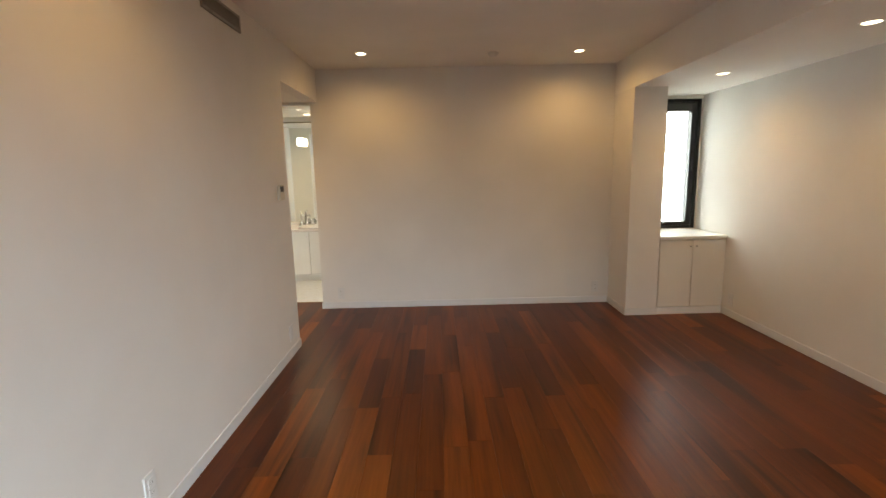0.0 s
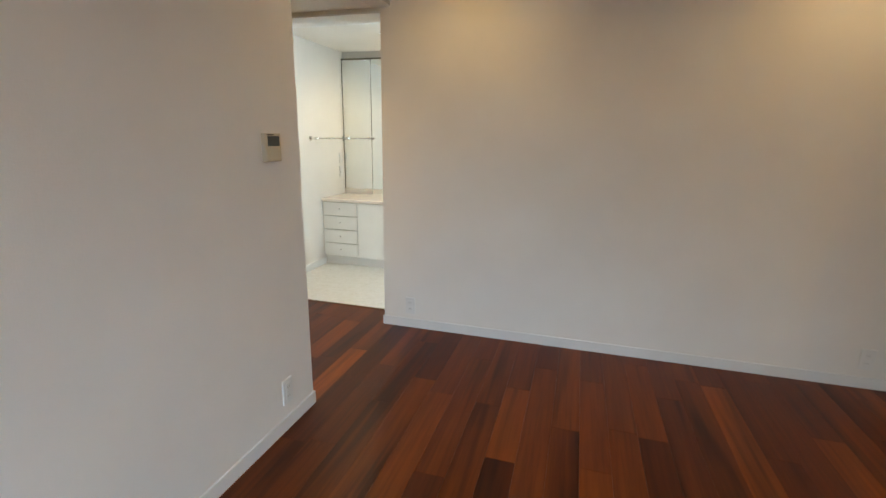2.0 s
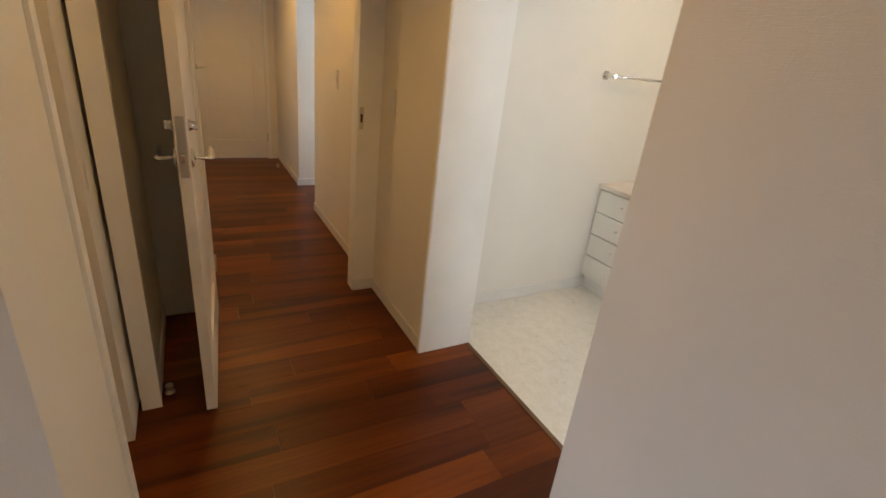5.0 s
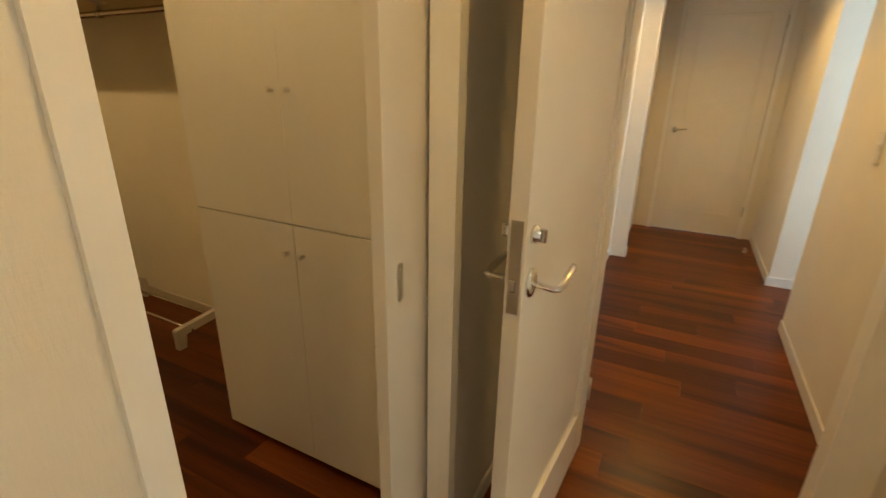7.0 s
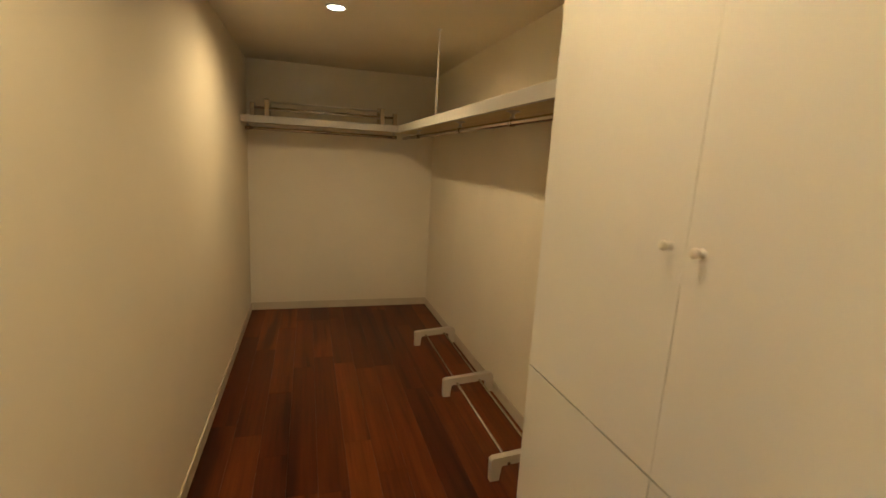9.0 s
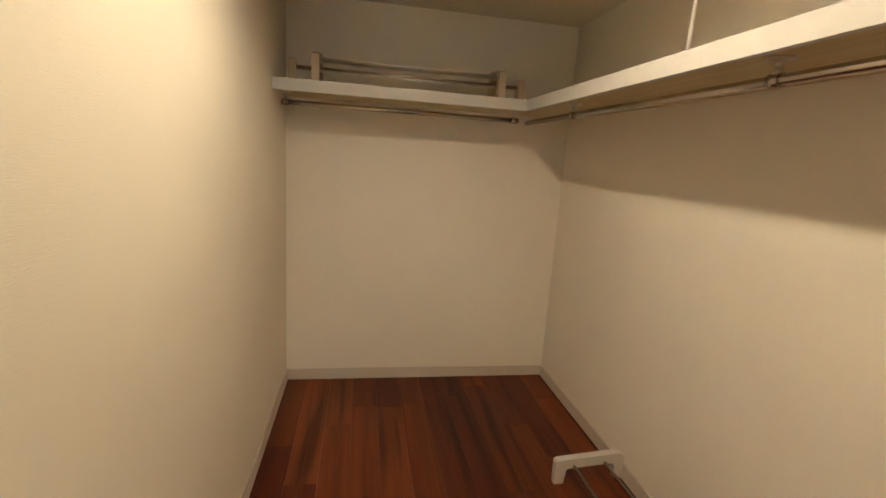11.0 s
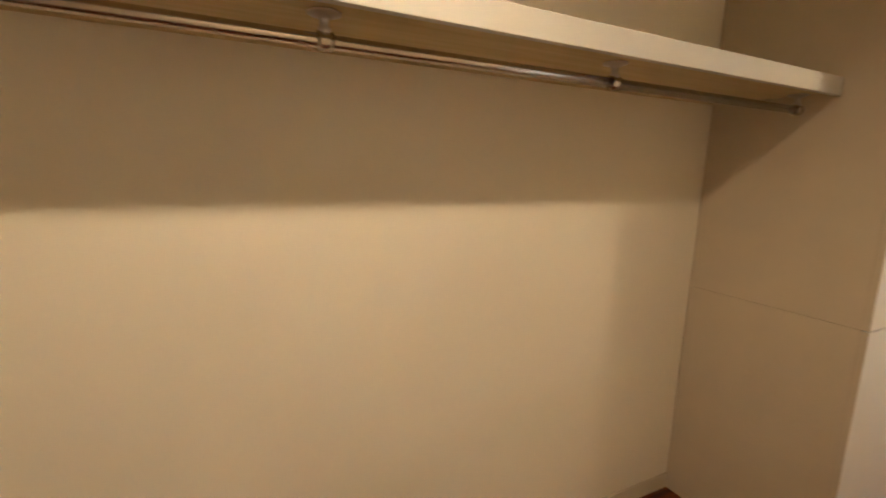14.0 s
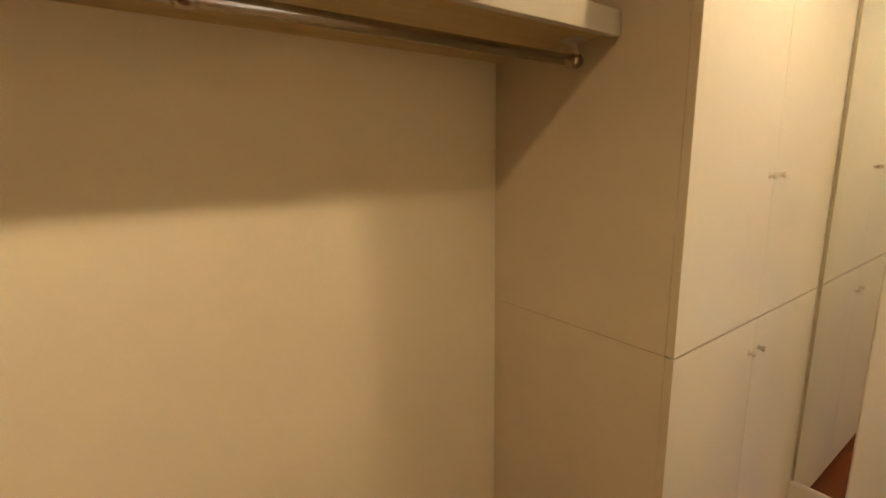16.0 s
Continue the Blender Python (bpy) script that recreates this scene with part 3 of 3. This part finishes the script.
def panel_leaf(name, label, wid, high, at, turn, handle_x, lock):
    """A leaf along +x from its hinge, both faces with one sunk panel."""
    o = thing(name, at, label, "door", turn=turn)
    th_ = 0.018
    st = 0.105
    core = part("panel", B(st - 0.004, wid - st + 0.004, -0.0045, 0.0045, 0.19, high - 0.12), DOOR, o)
    for a, b in ((0, st), (wid - st, wid)):
        part("stile", B(a, b, -th_, th_, 0.0, high, bevel=0.0025), DOOR, o)
    part("rail", B(st - 0.001, wid - st + 0.001, -th_ + 0.0006, th_ - 0.0006, 0.0, 0.20, bevel=0.0025), DOOR, o)
    part("rail", B(st - 0.001, wid - st + 0.001, -th_ + 0.0006, th_ - 0.0006, high - 0.13, high, bevel=0.0025), DOOR, o)
    for s in (-1, 1):
        for a, b, z0, z1, deep in ((st, st + 0.02, 0.2, high - 0.13, 0.0125), (wid - st - 0.02, wid - st, 0.2, high - 0.13, 0.0125),
                                   (st + 0.018, wid - st - 0.018, 0.2, 0.208, 0.0085), (st + 0.018, wid - st - 0.018, high - 0.15, high - 0.13, 0.0125)):
            y0, y1 = sorted((s * 0.0035, s * deep))
            part("moulding", B(a, b, y0, y1, z0, z1, bevel=0.0035), DOOR, core)
        lever_set(o, s, handle_x, 0.95 - at[2], s * th_, 1 if handle_x > wid / 2 else -1)
        if lock:
            bm = bmesh.new()
            turned(bm, (handle_x, s * th_, 1.045 - at[2]), (0, s, 0), [(0, 0.017), (0.006, 0.017), (0.010, 0.013), (0.016, 0.012)], 20)
            tt = part("lock_cylinder", bm, CHROME, o)
            part("thumb_turn", B(handle_x - 0.0045, handle_x + 0.0045, min(s * 0.030, s * 0.043), max(s * 0.030, s * 0.043), 1.032 - at[2], 1.058 - at[2], bevel=0.003), CHROME, tt)
    if lock:
        part("lock_plate", B(wid - 0.0005, wid + 0.0015, -0.0115, 0.0115, 0.895 - at[2], 1.075 - at[2]), STEEL, o, "brushed steel mortise plate")
        part("latch", B(wid, wid + 0.008, -0.006, 0.006, 0.94 - at[2], 0.965 - at[2], bevel=0.002), CHROME, o)
    for z in (0.2, high - 0.25):
        bm = bmesh.new()
        tube(bm, [(-0.004, th_ + 0.003, z), (-0.004, th_ + 0.003, z + 0.09)], 0.006, 12)
        part("hinge", bm, STEEL, o)
    return o


leaf_turn = math.degrees(math.atan2(5.675 - 5.725, -0.018 + 0.785))
panel_leaf("hallway_door", "cream panelled door with chrome levers, standing wide open", 0.768, 2.025, (-0.785, 5.725, 0.012), leaf_turn, 0.735, True)
panel_leaf("end_door", "cream panelled door with a chrome lever, closed", 0.73, 2.02, (-4.162, 6.470, 0.010), -90, 0.672, False)

st = thing("door_stop", (-0.186, 5.535, 0.0), "small round metal door stop on the floor", "door stop")
bm = bmesh.new()
turned(bm, (0, 0, 0), (0, 0, 1), [(0, 0.018), (0.004, 0.018), (0.006, 0.010), (0.022, 0.009), (0.024, 0.014), (0.034, 0.014), (0.037, 0.009)], 18)
part("post", bm, STEEL, st)
copy_thing(st, pose(-3.737, 6.51, 0.0))
sp = thing("strike_plate", (-0.7845, 6.49, 0.98), "brushed steel strike plate on the door frame", "strike plate")
part("plate", B(0, 0.0016, -0.034, -0.012, -0.055, 0.055), STEEL, sp)
part("hole", B(0.0012, 0.002, -0.029, -0.017, -0.02, 0.02), SLOT, sp)

# ---- closet ----
cx0, cx1, cy0, cy1 = -0.798, -0.228, 4.495, 5.395


def tall_unit(name, label, z0, z1, knob_z, toe, gap):
    u = thing(name, (cx0, cy0, z0), label, "cabinet", "stacked closet cabinets")
    wx, wy, hz = cx1 - cx0 - 0.020, cy1 - cy0, z1 - z0
    part("body", B(0, wx, 0, wy, toe, hz, bevel=0.001), SHADED_CARCASS, u, "cream laminate case, darkened as on its shaded side")
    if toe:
        part("base", B(0, wx - 0.03, 0.0, wy, 0.001, toe - 0.0005), SHADED_CARCASS, u, "cream laminate base, darkened as on its shaded side")
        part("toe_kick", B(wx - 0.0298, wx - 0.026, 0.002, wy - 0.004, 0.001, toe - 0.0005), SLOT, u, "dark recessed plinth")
    # sheet added over the door's south edge, coloured as if in shade
    part("edge_band", B(wx + 0.001, wx + 0.0194, -0.0002, 0.0009, toe + 0.0018, hz - 0.0018), SHADED_CARCASS, u, "thin added sheet that shades the door edge")
    for a, b, ky in ((0.001, 0.429 - gap / 2, 4.894 - cy0), (0.429 + gap / 2, wy - 0.001, 4.954 - cy0)):
        d = part("door", B(wx + 0.001, wx + 0.020, a, b, toe + 0.0018, hz - 0.0018, bevel=0.0005), BOARD, u, "pale off-white door")
        bm = bmesh.new()
        turned(bm, (wx + 0.020, ky, knob_z - z0), (1, 0, 0), [(0, 0.0075), (0.002, 0.0075), (0.003, 0.0042), (0.008, 0.0042), (0.0095, 0.0066), (0.0125, 0.0080), (0.0160, 0.0078), (0.0185, 0.0058), (0.0195, 0.003)], 18)
        part("knob", bm, NICKEL, d, "small satin nickel knob")


tall_unit("lower_closet_cabinet", "cream laminate two-door lower cabinet on the closet floor", 0.0, 0.8995, 0.807, 0.03, 0.0026)
tall_unit("upper_closet_cabinet", "cream laminate two-door upper cabinet stacked to the ceiling", 0.9005, 2.098, 1.277, 0.0, 0.0010)

sl = thing("sliding_door", (-0.56, 5.405, 0.006), "cream sliding closet door with a mirror, half slid into its pocket", "sliding door")
part("leaf", B(0, 0.603, 0, 0.032, 0, 2.038, bevel=0.002), DOOR, sl)
mr = part("mirror_pane", B(0.342, 0.481, -0.006, -0.001, 0.183, 1.885), MIRROR, sl, "narrow full-height mirror")
part("mirror_edge", B(0.325, 0.486, -0.010, -0.0005, 0.171, 0.182, bevel=0.001), TRIM, mr, "pale ledge under the mirror")
part("mirror_edge", B(0.334, 0.3415, -0.010, -0.0005, 0.183, 1.885), MIRROR_TRIM, mr, "olive edge strip")
part("mirror_edge", B(0.481, 0.484, -0.006, -0.0005, 0.183, 1.885), NICKEL, mr)
for y0, y1, px in ((0.0315, 0.0335, 0.552), (-0.0015, 0.0005, 0.535)):
    bm = bmesh.new()
    n = 24
    outer = [(0.0115 * math.cos(a), (0.032 if math.sin(a) >= 0 else -0.032) + 0.0115 * math.sin(a)) for a in (2 * math.pi * k / n for k in range(n))]
    va = [bm.verts.new((px + q[0], y0, 0.905 + q[1])) for q in outer]
    vb = [bm.verts.new((px + q[0], y1, 0.905 + q[1])) for q in outer]
    bm.faces.new(va)
    bm.faces.new(vb)
    for k in range(n):
        bm.faces.new((va[k], va[(k + 1) % n], vb[(k + 1) % n], vb[k]))
    pl = part("pull", bm, SATIN, sl, "recessed oval metal finger pull")
    ym = y1 if y0 > 0 else y0
    part("recess", B(px - 0.006, px + 0.006, ym - 0.0005, ym + 0.0005, 0.876, 0.934), SATIN, pl)

# shelves with their rails
SHELF = 1.597
sw_ = thing("wall_shelf", (-0.80, 1.29, SHELF), "long white-edged plywood closet shelf fixed to the wall", "shelf", "closet shelves")
part("board", B(0.002, 0.382, 0.002, 3.203, 0.0, 0.038), PLY, sw_, "pale plywood board")
part("edge", B(0.3825, 0.402, 0.38, 3.203, -0.012, 0.0405, bevel=0.002), SHELF_EDGE, sw_, "white front edge, darkened to offset the lamp light")
ss = thing("wall_shelf", (-0.40, 1.29, SHELF), "short white-edged plywood closet shelf across the end wall", "shelf", "closet shelves")
part("board", B(0.0, 1.175, 0.002, 0.372, 0.0, 0.038), PLY, ss, "pale plywood board")
part("edge", B(-0.0175, 1.175, 0.3725, 0.392, -0.012, 0.0405, bevel=0.002), SHELF_EDGE, ss, "white front edge, darkened to offset the lamp light")

RODZ = SHELF - 0.047


def hanging_rail(name, a, b, posts, label):
    r = thing(name, (0, 0, RODZ), label, "clothes rail", "closet clothes rails")
    a, b = Vector((*a, 0)), Vector((*b, 0))
    part("rail", tube(bmesh.new(), [a, b], 0.0125, 16), RAIL, r, "polished steel tube")
    ahead = (b - a).normalized()
    for q in posts:
        q = Vector((*q, 0))
        bm = bmesh.new()
        top = 0.0465
        turned(bm, q + Vector((0, 0, top)), (0, 0, -1), [(0, 0.029), (0.0035, 0.029), (0.006, 0.017), (0.011, 0.0100), (0.014, 0.0080), (0.022, 0.0080), (0.026, 0.0105), (0.034, 0.0115)], 18)
        br = part("bracket", bm, STEEL, r, "steel post with a round flange")
        part("collar", tube(bmesh.new(), [q - ahead * 0.014, q + ahead * 0.014], 0.0165, 16), RAIL, br)


hanging_rail("clothes_rail", (-0.50, 1.415), (-0.50, 4.485), [(-0.50, 1.987), (-0.50, 2.985), (-0.50, 3.67), (-0.50, 4.465)], "long polished steel clothes rail under the shelf")
hanging_rail("clothes_rail", (-0.42, 1.505), (0.765, 1.505), [(-0.395, 1.505), (0.745, 1.505)], "short polished steel clothes rail under the end shelf")

hr = thing("suspension_rod", (-0.409, 2.80, SHELF + 0.041), "thin white steel rod holding the shelf from the ceiling", "support rod")
part("rod", tube(bmesh.new(), [(0, 0, 0.0005), (0, 0, HK - SHELF - 0.042)], 0.0045, 10), TRIM, hr)
part("flange", turned(bmesh.new(), (0, 0, HK - SHELF - 0.0412), (0, 0, -1), [(0, 0.014), (0.004, 0.013), (0.006, 0.006)], 14), TRIM, hr)

# shoe rails: one along the wall, one stored on the end shelf


def arch(depth, high, thick, front, back):
    """A moulded bracket from the wall (x = 0) to its front foot, with a rounded heel."""
    bm = bmesh.new()
    top = [(depth, 0.0), (depth + 0.003, high - 0.010), (depth - 0.004, high - 0.002), (depth - 0.012, high), (0.048, high + back), (0.030, high + back),
           (0.016, high + back - 0.008), (0.008, high + back - 0.024), (0.006, 0.026), (0.010, 0.014), (0.020, 0.008), (0.036, 0.008), (0.046, 0.016),
           (0.050, 0.030), (0.052, high - 0.030), (0.064, high - 0.020), (depth - front - 0.012, high - 0.036), (depth - front - 0.003, high - 0.046), (depth - front, 0.0)]
    rows = [[bm.verts.new((x, y, z)) for x, z in top] for y in (-thick / 2, thick / 2)]
    bm.faces.new(rows[0])
    bm.faces.new(rows[1][::-1])
    sides = [bm.faces.new((rows[0][k], rows[0][(k + 1) % len(top)], rows[1][(k + 1) % len(top)], rows[1][k])) for k in range(len(top))]
    rim = [e for e in bm.edges if len({f in sides for f in e.link_faces}) == 2]
    bmesh.ops.bevel(bm, geom=rim, offset=0.0035, segments=2, affect="EDGES", profile=0.6)
    return bm


sr = thing("shoe_rail", (-0.80, 0, 0), "low shoe rail of steel rods on white brackets along the wall", "shoe rail")
for y in (2.27, 3.04, 3.79):
    br = part("bracket", arch(0.322, 0.112, 0.032, 0.042, 0.022), SHOE_BRACKET, sr, "arched white plastic bracket")
    br.location.y = y
    br.location.x = 0.006
for x, z in ((0.105, 0.092), (0.245, 0.082)):
    part("rod", tube(bmesh.new(), [(x, 2.25, z), (x, 3.81, z)], 0.0075, 12), RAIL, sr)

ra = thing("rod_rack", (0.16, 1.590, SHELF + 0.0385), "steel rod shoe rack with pale end brackets lying on the shelf", "rack")
for x in (-0.435, 0.435):
    ep = part("end_piece", arch(0.215, 0.128, 0.034, 0.034, 0.016), RACK_WOOD, ra, "pale arched end bracket")
    ep.matrix_basis = pose(x, -0.150, 0, 0, 0, 90)
for x in (-0.545, 0.54):
    bm = bmesh.new()
    foot = [(-0.030, 0.0), (0.030, 0.0), (0.032, 0.070), (0.026, 0.090), (0.012, 0.102), (-0.012, 0.102), (-0.026, 0.090), (-0.032, 0.070)]
    rows = [[bm.verts.new((x + d, y, z)) for y, z in foot] for d in (-0.016, 0.016)]
    bm.faces.new(rows[0])
    bm.faces.new(rows[1])
    for k in range(len(foot)):
        bm.faces.new((rows[0][k], rows[0][(k + 1) % 8], rows[1][(k + 1) % 8], rows[1][k]))
    bmesh.ops.bevel(bm, geom=list(bm.edges), offset=0.003, segments=1, affect="EDGES")
    part("end_foot", bm, RACK_WOOD, ra, "pale round-topped end foot")
for y, z in ((-0.105, 0.118), (-0.080, 0.118), (-0.005, 0.112), (0.035, 0.050)):
    part("rod", tube(bmesh.new(), [(-0.43, y, z), (0.43, y, z)], 0.0062, 12), NICKEL, ra)
part("axle", tube(bmesh.new(), [(-0.545, 0.0, 0.065), (0.54, 0.0, 0.065)], 0.009, 12), RAIL, ra)

# ---- washroom ----
vf = 7.87
va = thing("vanity_cabinet", (-0.428, vf, 0), "white vanity cabinet with four drawers and doors", "vanity")
# body coloured dark so the gaps between drawers and doors look shaded
part("body", B(0, 1.95, 0.02, 0.528, 0.09, 0.672), EDGE_AND_GAP_SHADE, va)
part("toe_kick", B(0, 1.95, 0.045, 0.50, 0.0, 0.088), TRIM, va, "pale grey plinth")
for k in range(4):
    z0 = 0.096 + k * 0.1440
    d = part("drawer", B(0.004, 0.388, 0, 0.019, z0, z0 + 0.1370, bevel=0.002), WET_WHITE, va)
    part("knob", turned(bmesh.new(), (0.196, 0.0, z0 + 0.075), (0, -1, 0), [(0, 0.005), (0.008, 0.004), (0.012, 0.009), (0.020, 0.009), (0.024, 0.004)], 14), WET_WHITE, d)
for a, b, k in ((0.394, 0.779, 0.75), (0.785, 1.169, 0.81), (1.175, 1.559, 1.53), (1.565, 1.946, 1.60)):
    d = part("door", B(a, b, 0, 0.019, 0.095, 0.668, bevel=0.002), WET_WHITE, va)
    part("knob", turned(bmesh.new(), (k, 0.0, 0.60), (0, -1, 0), [(0, 0.005), (0.008, 0.004), (0.012, 0.009), (0.020, 0.009), (0.024, 0.004)], 14), WET_WHITE, d)
ct = thing("vanity_countertop", (-0.428, vf, 0.6735), "polished pink-white marble vanity countertop", "countertop")
part("slab", B(0.0, 2.0, -0.018, 0.528, 0.0, 0.030, bevel=0.004), MARBLE, ct)
part("backsplash", B(0.0, 0.345, 0.508, 0.5285, 0.0305, 0.062, bevel=0.002), MARBLE, ct)
bs = thing("wash_basin", (0.42, 8.14, 0.7038), "oval white ceramic basin on the counter", "basin")
bm = bmesh.new()
prof = [(0.245, 0.0), (0.25, 0.012), (0.243, 0.017), (0.228, 0.012), (0.20, 0.008), (0.12, 0.005), (0.03, 0.004)]
rings = [[bm.verts.new((r * 1.1 * math.cos(2 * math.pi * k / 40), r * 0.78 * math.sin(2 * math.pi * k / 40), h)) for k in range(40)] for r, h in prof]
for a, b in zip(rings, rings[1:]):
    for k in range(40):
        bm.faces.new((a[k], a[(k + 1) % 40], b[(k + 1) % 40], b[k])).smooth = True
bm.faces.new(rings[-1])
part("bowl", bm, WET_WHITE, bs)
fc = thing("faucet", (0.16, 8.27, 0.7036), "chrome single-lever basin faucet", "faucet")
part("body", turned(bmesh.new(), (0, 0, 0), (0, 0, 1), [(0, 0.028), (0.01, 0.026), (0.02, 0.022), (0.12, 0.021), (0.135, 0.024), (0.165, 0.022), (0.17, 0.012)], 20), CHROME, fc)
part("spout", tube(bmesh.new(), [(0, -0.015, 0.10), (0.01, -0.06, 0.125), (0.02, -0.11, 0.125), (0.025, -0.135, 0.11)], [0.014, 0.013, 0.012, 0.010], 14), CHROME, fc)
part("lever", tube(bmesh.new(), [(0, 0, 0.17), (0.005, -0.02, 0.185), (0.015, -0.07, 0.20)], [0.012, 0.009, 0.006], 12), CHROME, fc)
for x in (0.02, 0.10):
    bt = thing("soap_dispenser", (x + 0.2, 8.30, 0.7036), "small clear soap dispenser beside the faucet", "dispenser", "dispensers by the basin")
    part("bottle", turned(bmesh.new(), (0, 0, 0), (0, 0, 1), [(0, 0.024), (0.004, 0.026), (0.07, 0.026), (0.085, 0.012), (0.10, 0.010)], 18), CHROME, bt)

mc = thing("mirror_cabinet", (-0.427, 8.398, 0.757), "wide three-panel mirrored wall cabinet over the vanity", "mirror cabinet")
part("body", B(0.002, 0.345, -0.030, 0, -0.018, 1.36), EDGE_AND_GAP_SHADE, mc, "olive-edged side cabinet box")
part("rear_panel", B(0.3455, 1.98, -0.030, 0, -0.050, 1.36), SHADED_CARCASS, mc)
part("top_edge", B(0.0, 1.98, -0.038, 0.0, 1.3605, 1.372), EDGE_AND_GAP_SHADE, mc, "thin dark top edge")
for a, b, z in ((0.012, 0.342, 0.003), (0.347, 0.88, -0.050), (0.883, 1.43, -0.050), (1.433, 1.978, -0.050)):
    part("mirror_door", B(a, b, -0.036, -0.0305, z, 1.355, bevel=0.0012), MIRROR, mc)
part("bottom_edge", B(0.0, 0.345, -0.040, -0.0305, -0.018, 0.0025), NICKEL, mc)
for x in (0.215, 1.25):
    wl = thing("wall_lamp", (x, 8.362, 1.855), "glowing opal glass wall lamp on the mirror", "wall lamp", "mirror lamps")
    part("base", turned(bmesh.new(), (0, 0, 0), (0, -1, 0), [(0, 0.035), (0.012, 0.035), (0.016, 0.02), (0.03, 0.02)], 20), CHROME, wl)
    part("shade", turned(bmesh.new(), (0, -0.075, -0.055), (0, 0, 1), [(0, 0.035), (0.008, 0.047), (0.03, 0.054), (0.08, 0.054), (0.102, 0.047), (0.11, 0.035)], 24), GLOBE, wl, "glowing opal glass shade")
tb = thing("towel_bar", (-0.43, 7.705, 1.305), "chrome towel bar on the washroom wall", "towel bar")
part("bar", tube(bmesh.new(), [(0.06, -0.02, 0), (0.06, 0.665, 0)], 0.0075, 14), CHROME, tb)
for y in (0.0, 0.645):
    part("mount", turned(bmesh.new(), (0, y, 0), (1, 0, 0), [(0, 0.024), (0.006, 0.024), (0.010, 0.013), (0.05, 0.012), (0.072, 0.014)], 18), CHROME, tb)

# ---- floors of boards ----
WID = 0.13
LENS = (0.6, 0.75, 0.9, 1.05, 1.2, 1.35)
gen = random.Random(5)
plank_meshes = {}


def plank_data(wx, ly):
    """A board centred on its origin, its top at z = 0 with eased edges."""
    a, b, g, e, h = wx / 2, ly / 2, 0.0002, 0.0005, 0.010
    vs = [(sx * (a - i), sy * (b - i), z) for z, i in ((-h, g), (-e, g), (0, e)) for sx, sy in ((-1, -1), (1, -1), (1, 1), (-1, 1))]
    fs = [(0, 3, 2, 1), (8, 9, 10, 11)]
    for lv in (0, 4):
        fs += [(lv + k, lv + (k + 1) % 4, lv + 4 + (k + 1) % 4, lv + 4 + k) for k in range(4)]
    return vs, fs


def boards(floor, x0, x1, y0, y1, keep):
    """Boards along y between the bounds; keep says which become parts, the rest join one mesh."""
    rest_v, rest_f = [], []
    n0, n1 = math.floor(x0 / WID), math.ceil(x1 / WID)
    for i in range(n0, n1):
        a, b = max(x0, i * WID), min(x1, (i + 1) * WID)
        if b - a < 0.004:
            continue
        y = y0 - gen.choice(LENS) * gen.random()
        while y < y1:
            ln = gen.choice(LENS)
            c, d = max(y, y0), min(y + ln, y1)
            y += ln
            if d - c < 0.01:
                continue
            key = (round(b - a, 4), round(d - c, 4))
            cx, cy = (a + b) / 2, (c + d) / 2
            if keep(cx, cy):
                if key not in plank_meshes:
                    me = bpy.data.meshes.new("plank")
                    me.from_pydata(plank_data(*key)[0], [], plank_data(*key)[1])
                    me.materials.append(WOOD)
                    plank_meshes[key] = me
                ob = new("plank", plank_meshes[key])
                ob.parent = floor
                ob.location = (cx, cy, 0)
            else:
                vs, fs = plank_data(*key)
                base = len(rest_v)
                rest_v += [(p + cx, q + cy, r) for p, q, r in vs]
                rest_f += [tuple(k + base for k in f) for f in fs]
    if rest_v:
        me = bpy.data.meshes.new("far_planks")
        me.from_pydata(rest_v, [], rest_f)
        me.materials.append(WOOD_STUFF)
        ob = new("far_planks", me)
        ob.parent = floor
        tagged(ob, "dark red hardwood boards", kind="stuff")


f1 = structure("floor_room", [(0.9, 4.8, -0.6, 6.66, -0.06, -0.0098)], SUBFLOOR, "glossy dark red hardwood plank floor", "floor")
f2 = structure("floor_hall", [(-4.17, 0.9, 5.41, 6.833, -0.06, -0.0098), (-2.99, -2.25, 6.833, 8.2, -0.06, -0.0098)], SUBFLOOR, "dark red hardwood plank floor of the hallway", "floor")
f3 = structure("floor_closet", [(-0.80, 0.777, 1.29, 5.41, -0.06, -0.0098)], SUBFLOOR, "dark red hardwood plank floor of the closet", "floor")
boards(f1, 0.9, 4.8, -0.6, 6.66, lambda x, y: y > 1.6)
boards(f2, -4.17, 0.9, 5.41, 6.833, lambda x, y: y < 6.6 or x > -0.2)
boards(f2, -2.99, -2.25, 6.833, 8.2, lambda x, y: False)
boards(f3, -0.80, 0.777, 1.29, 5.41, lambda x, y: True)
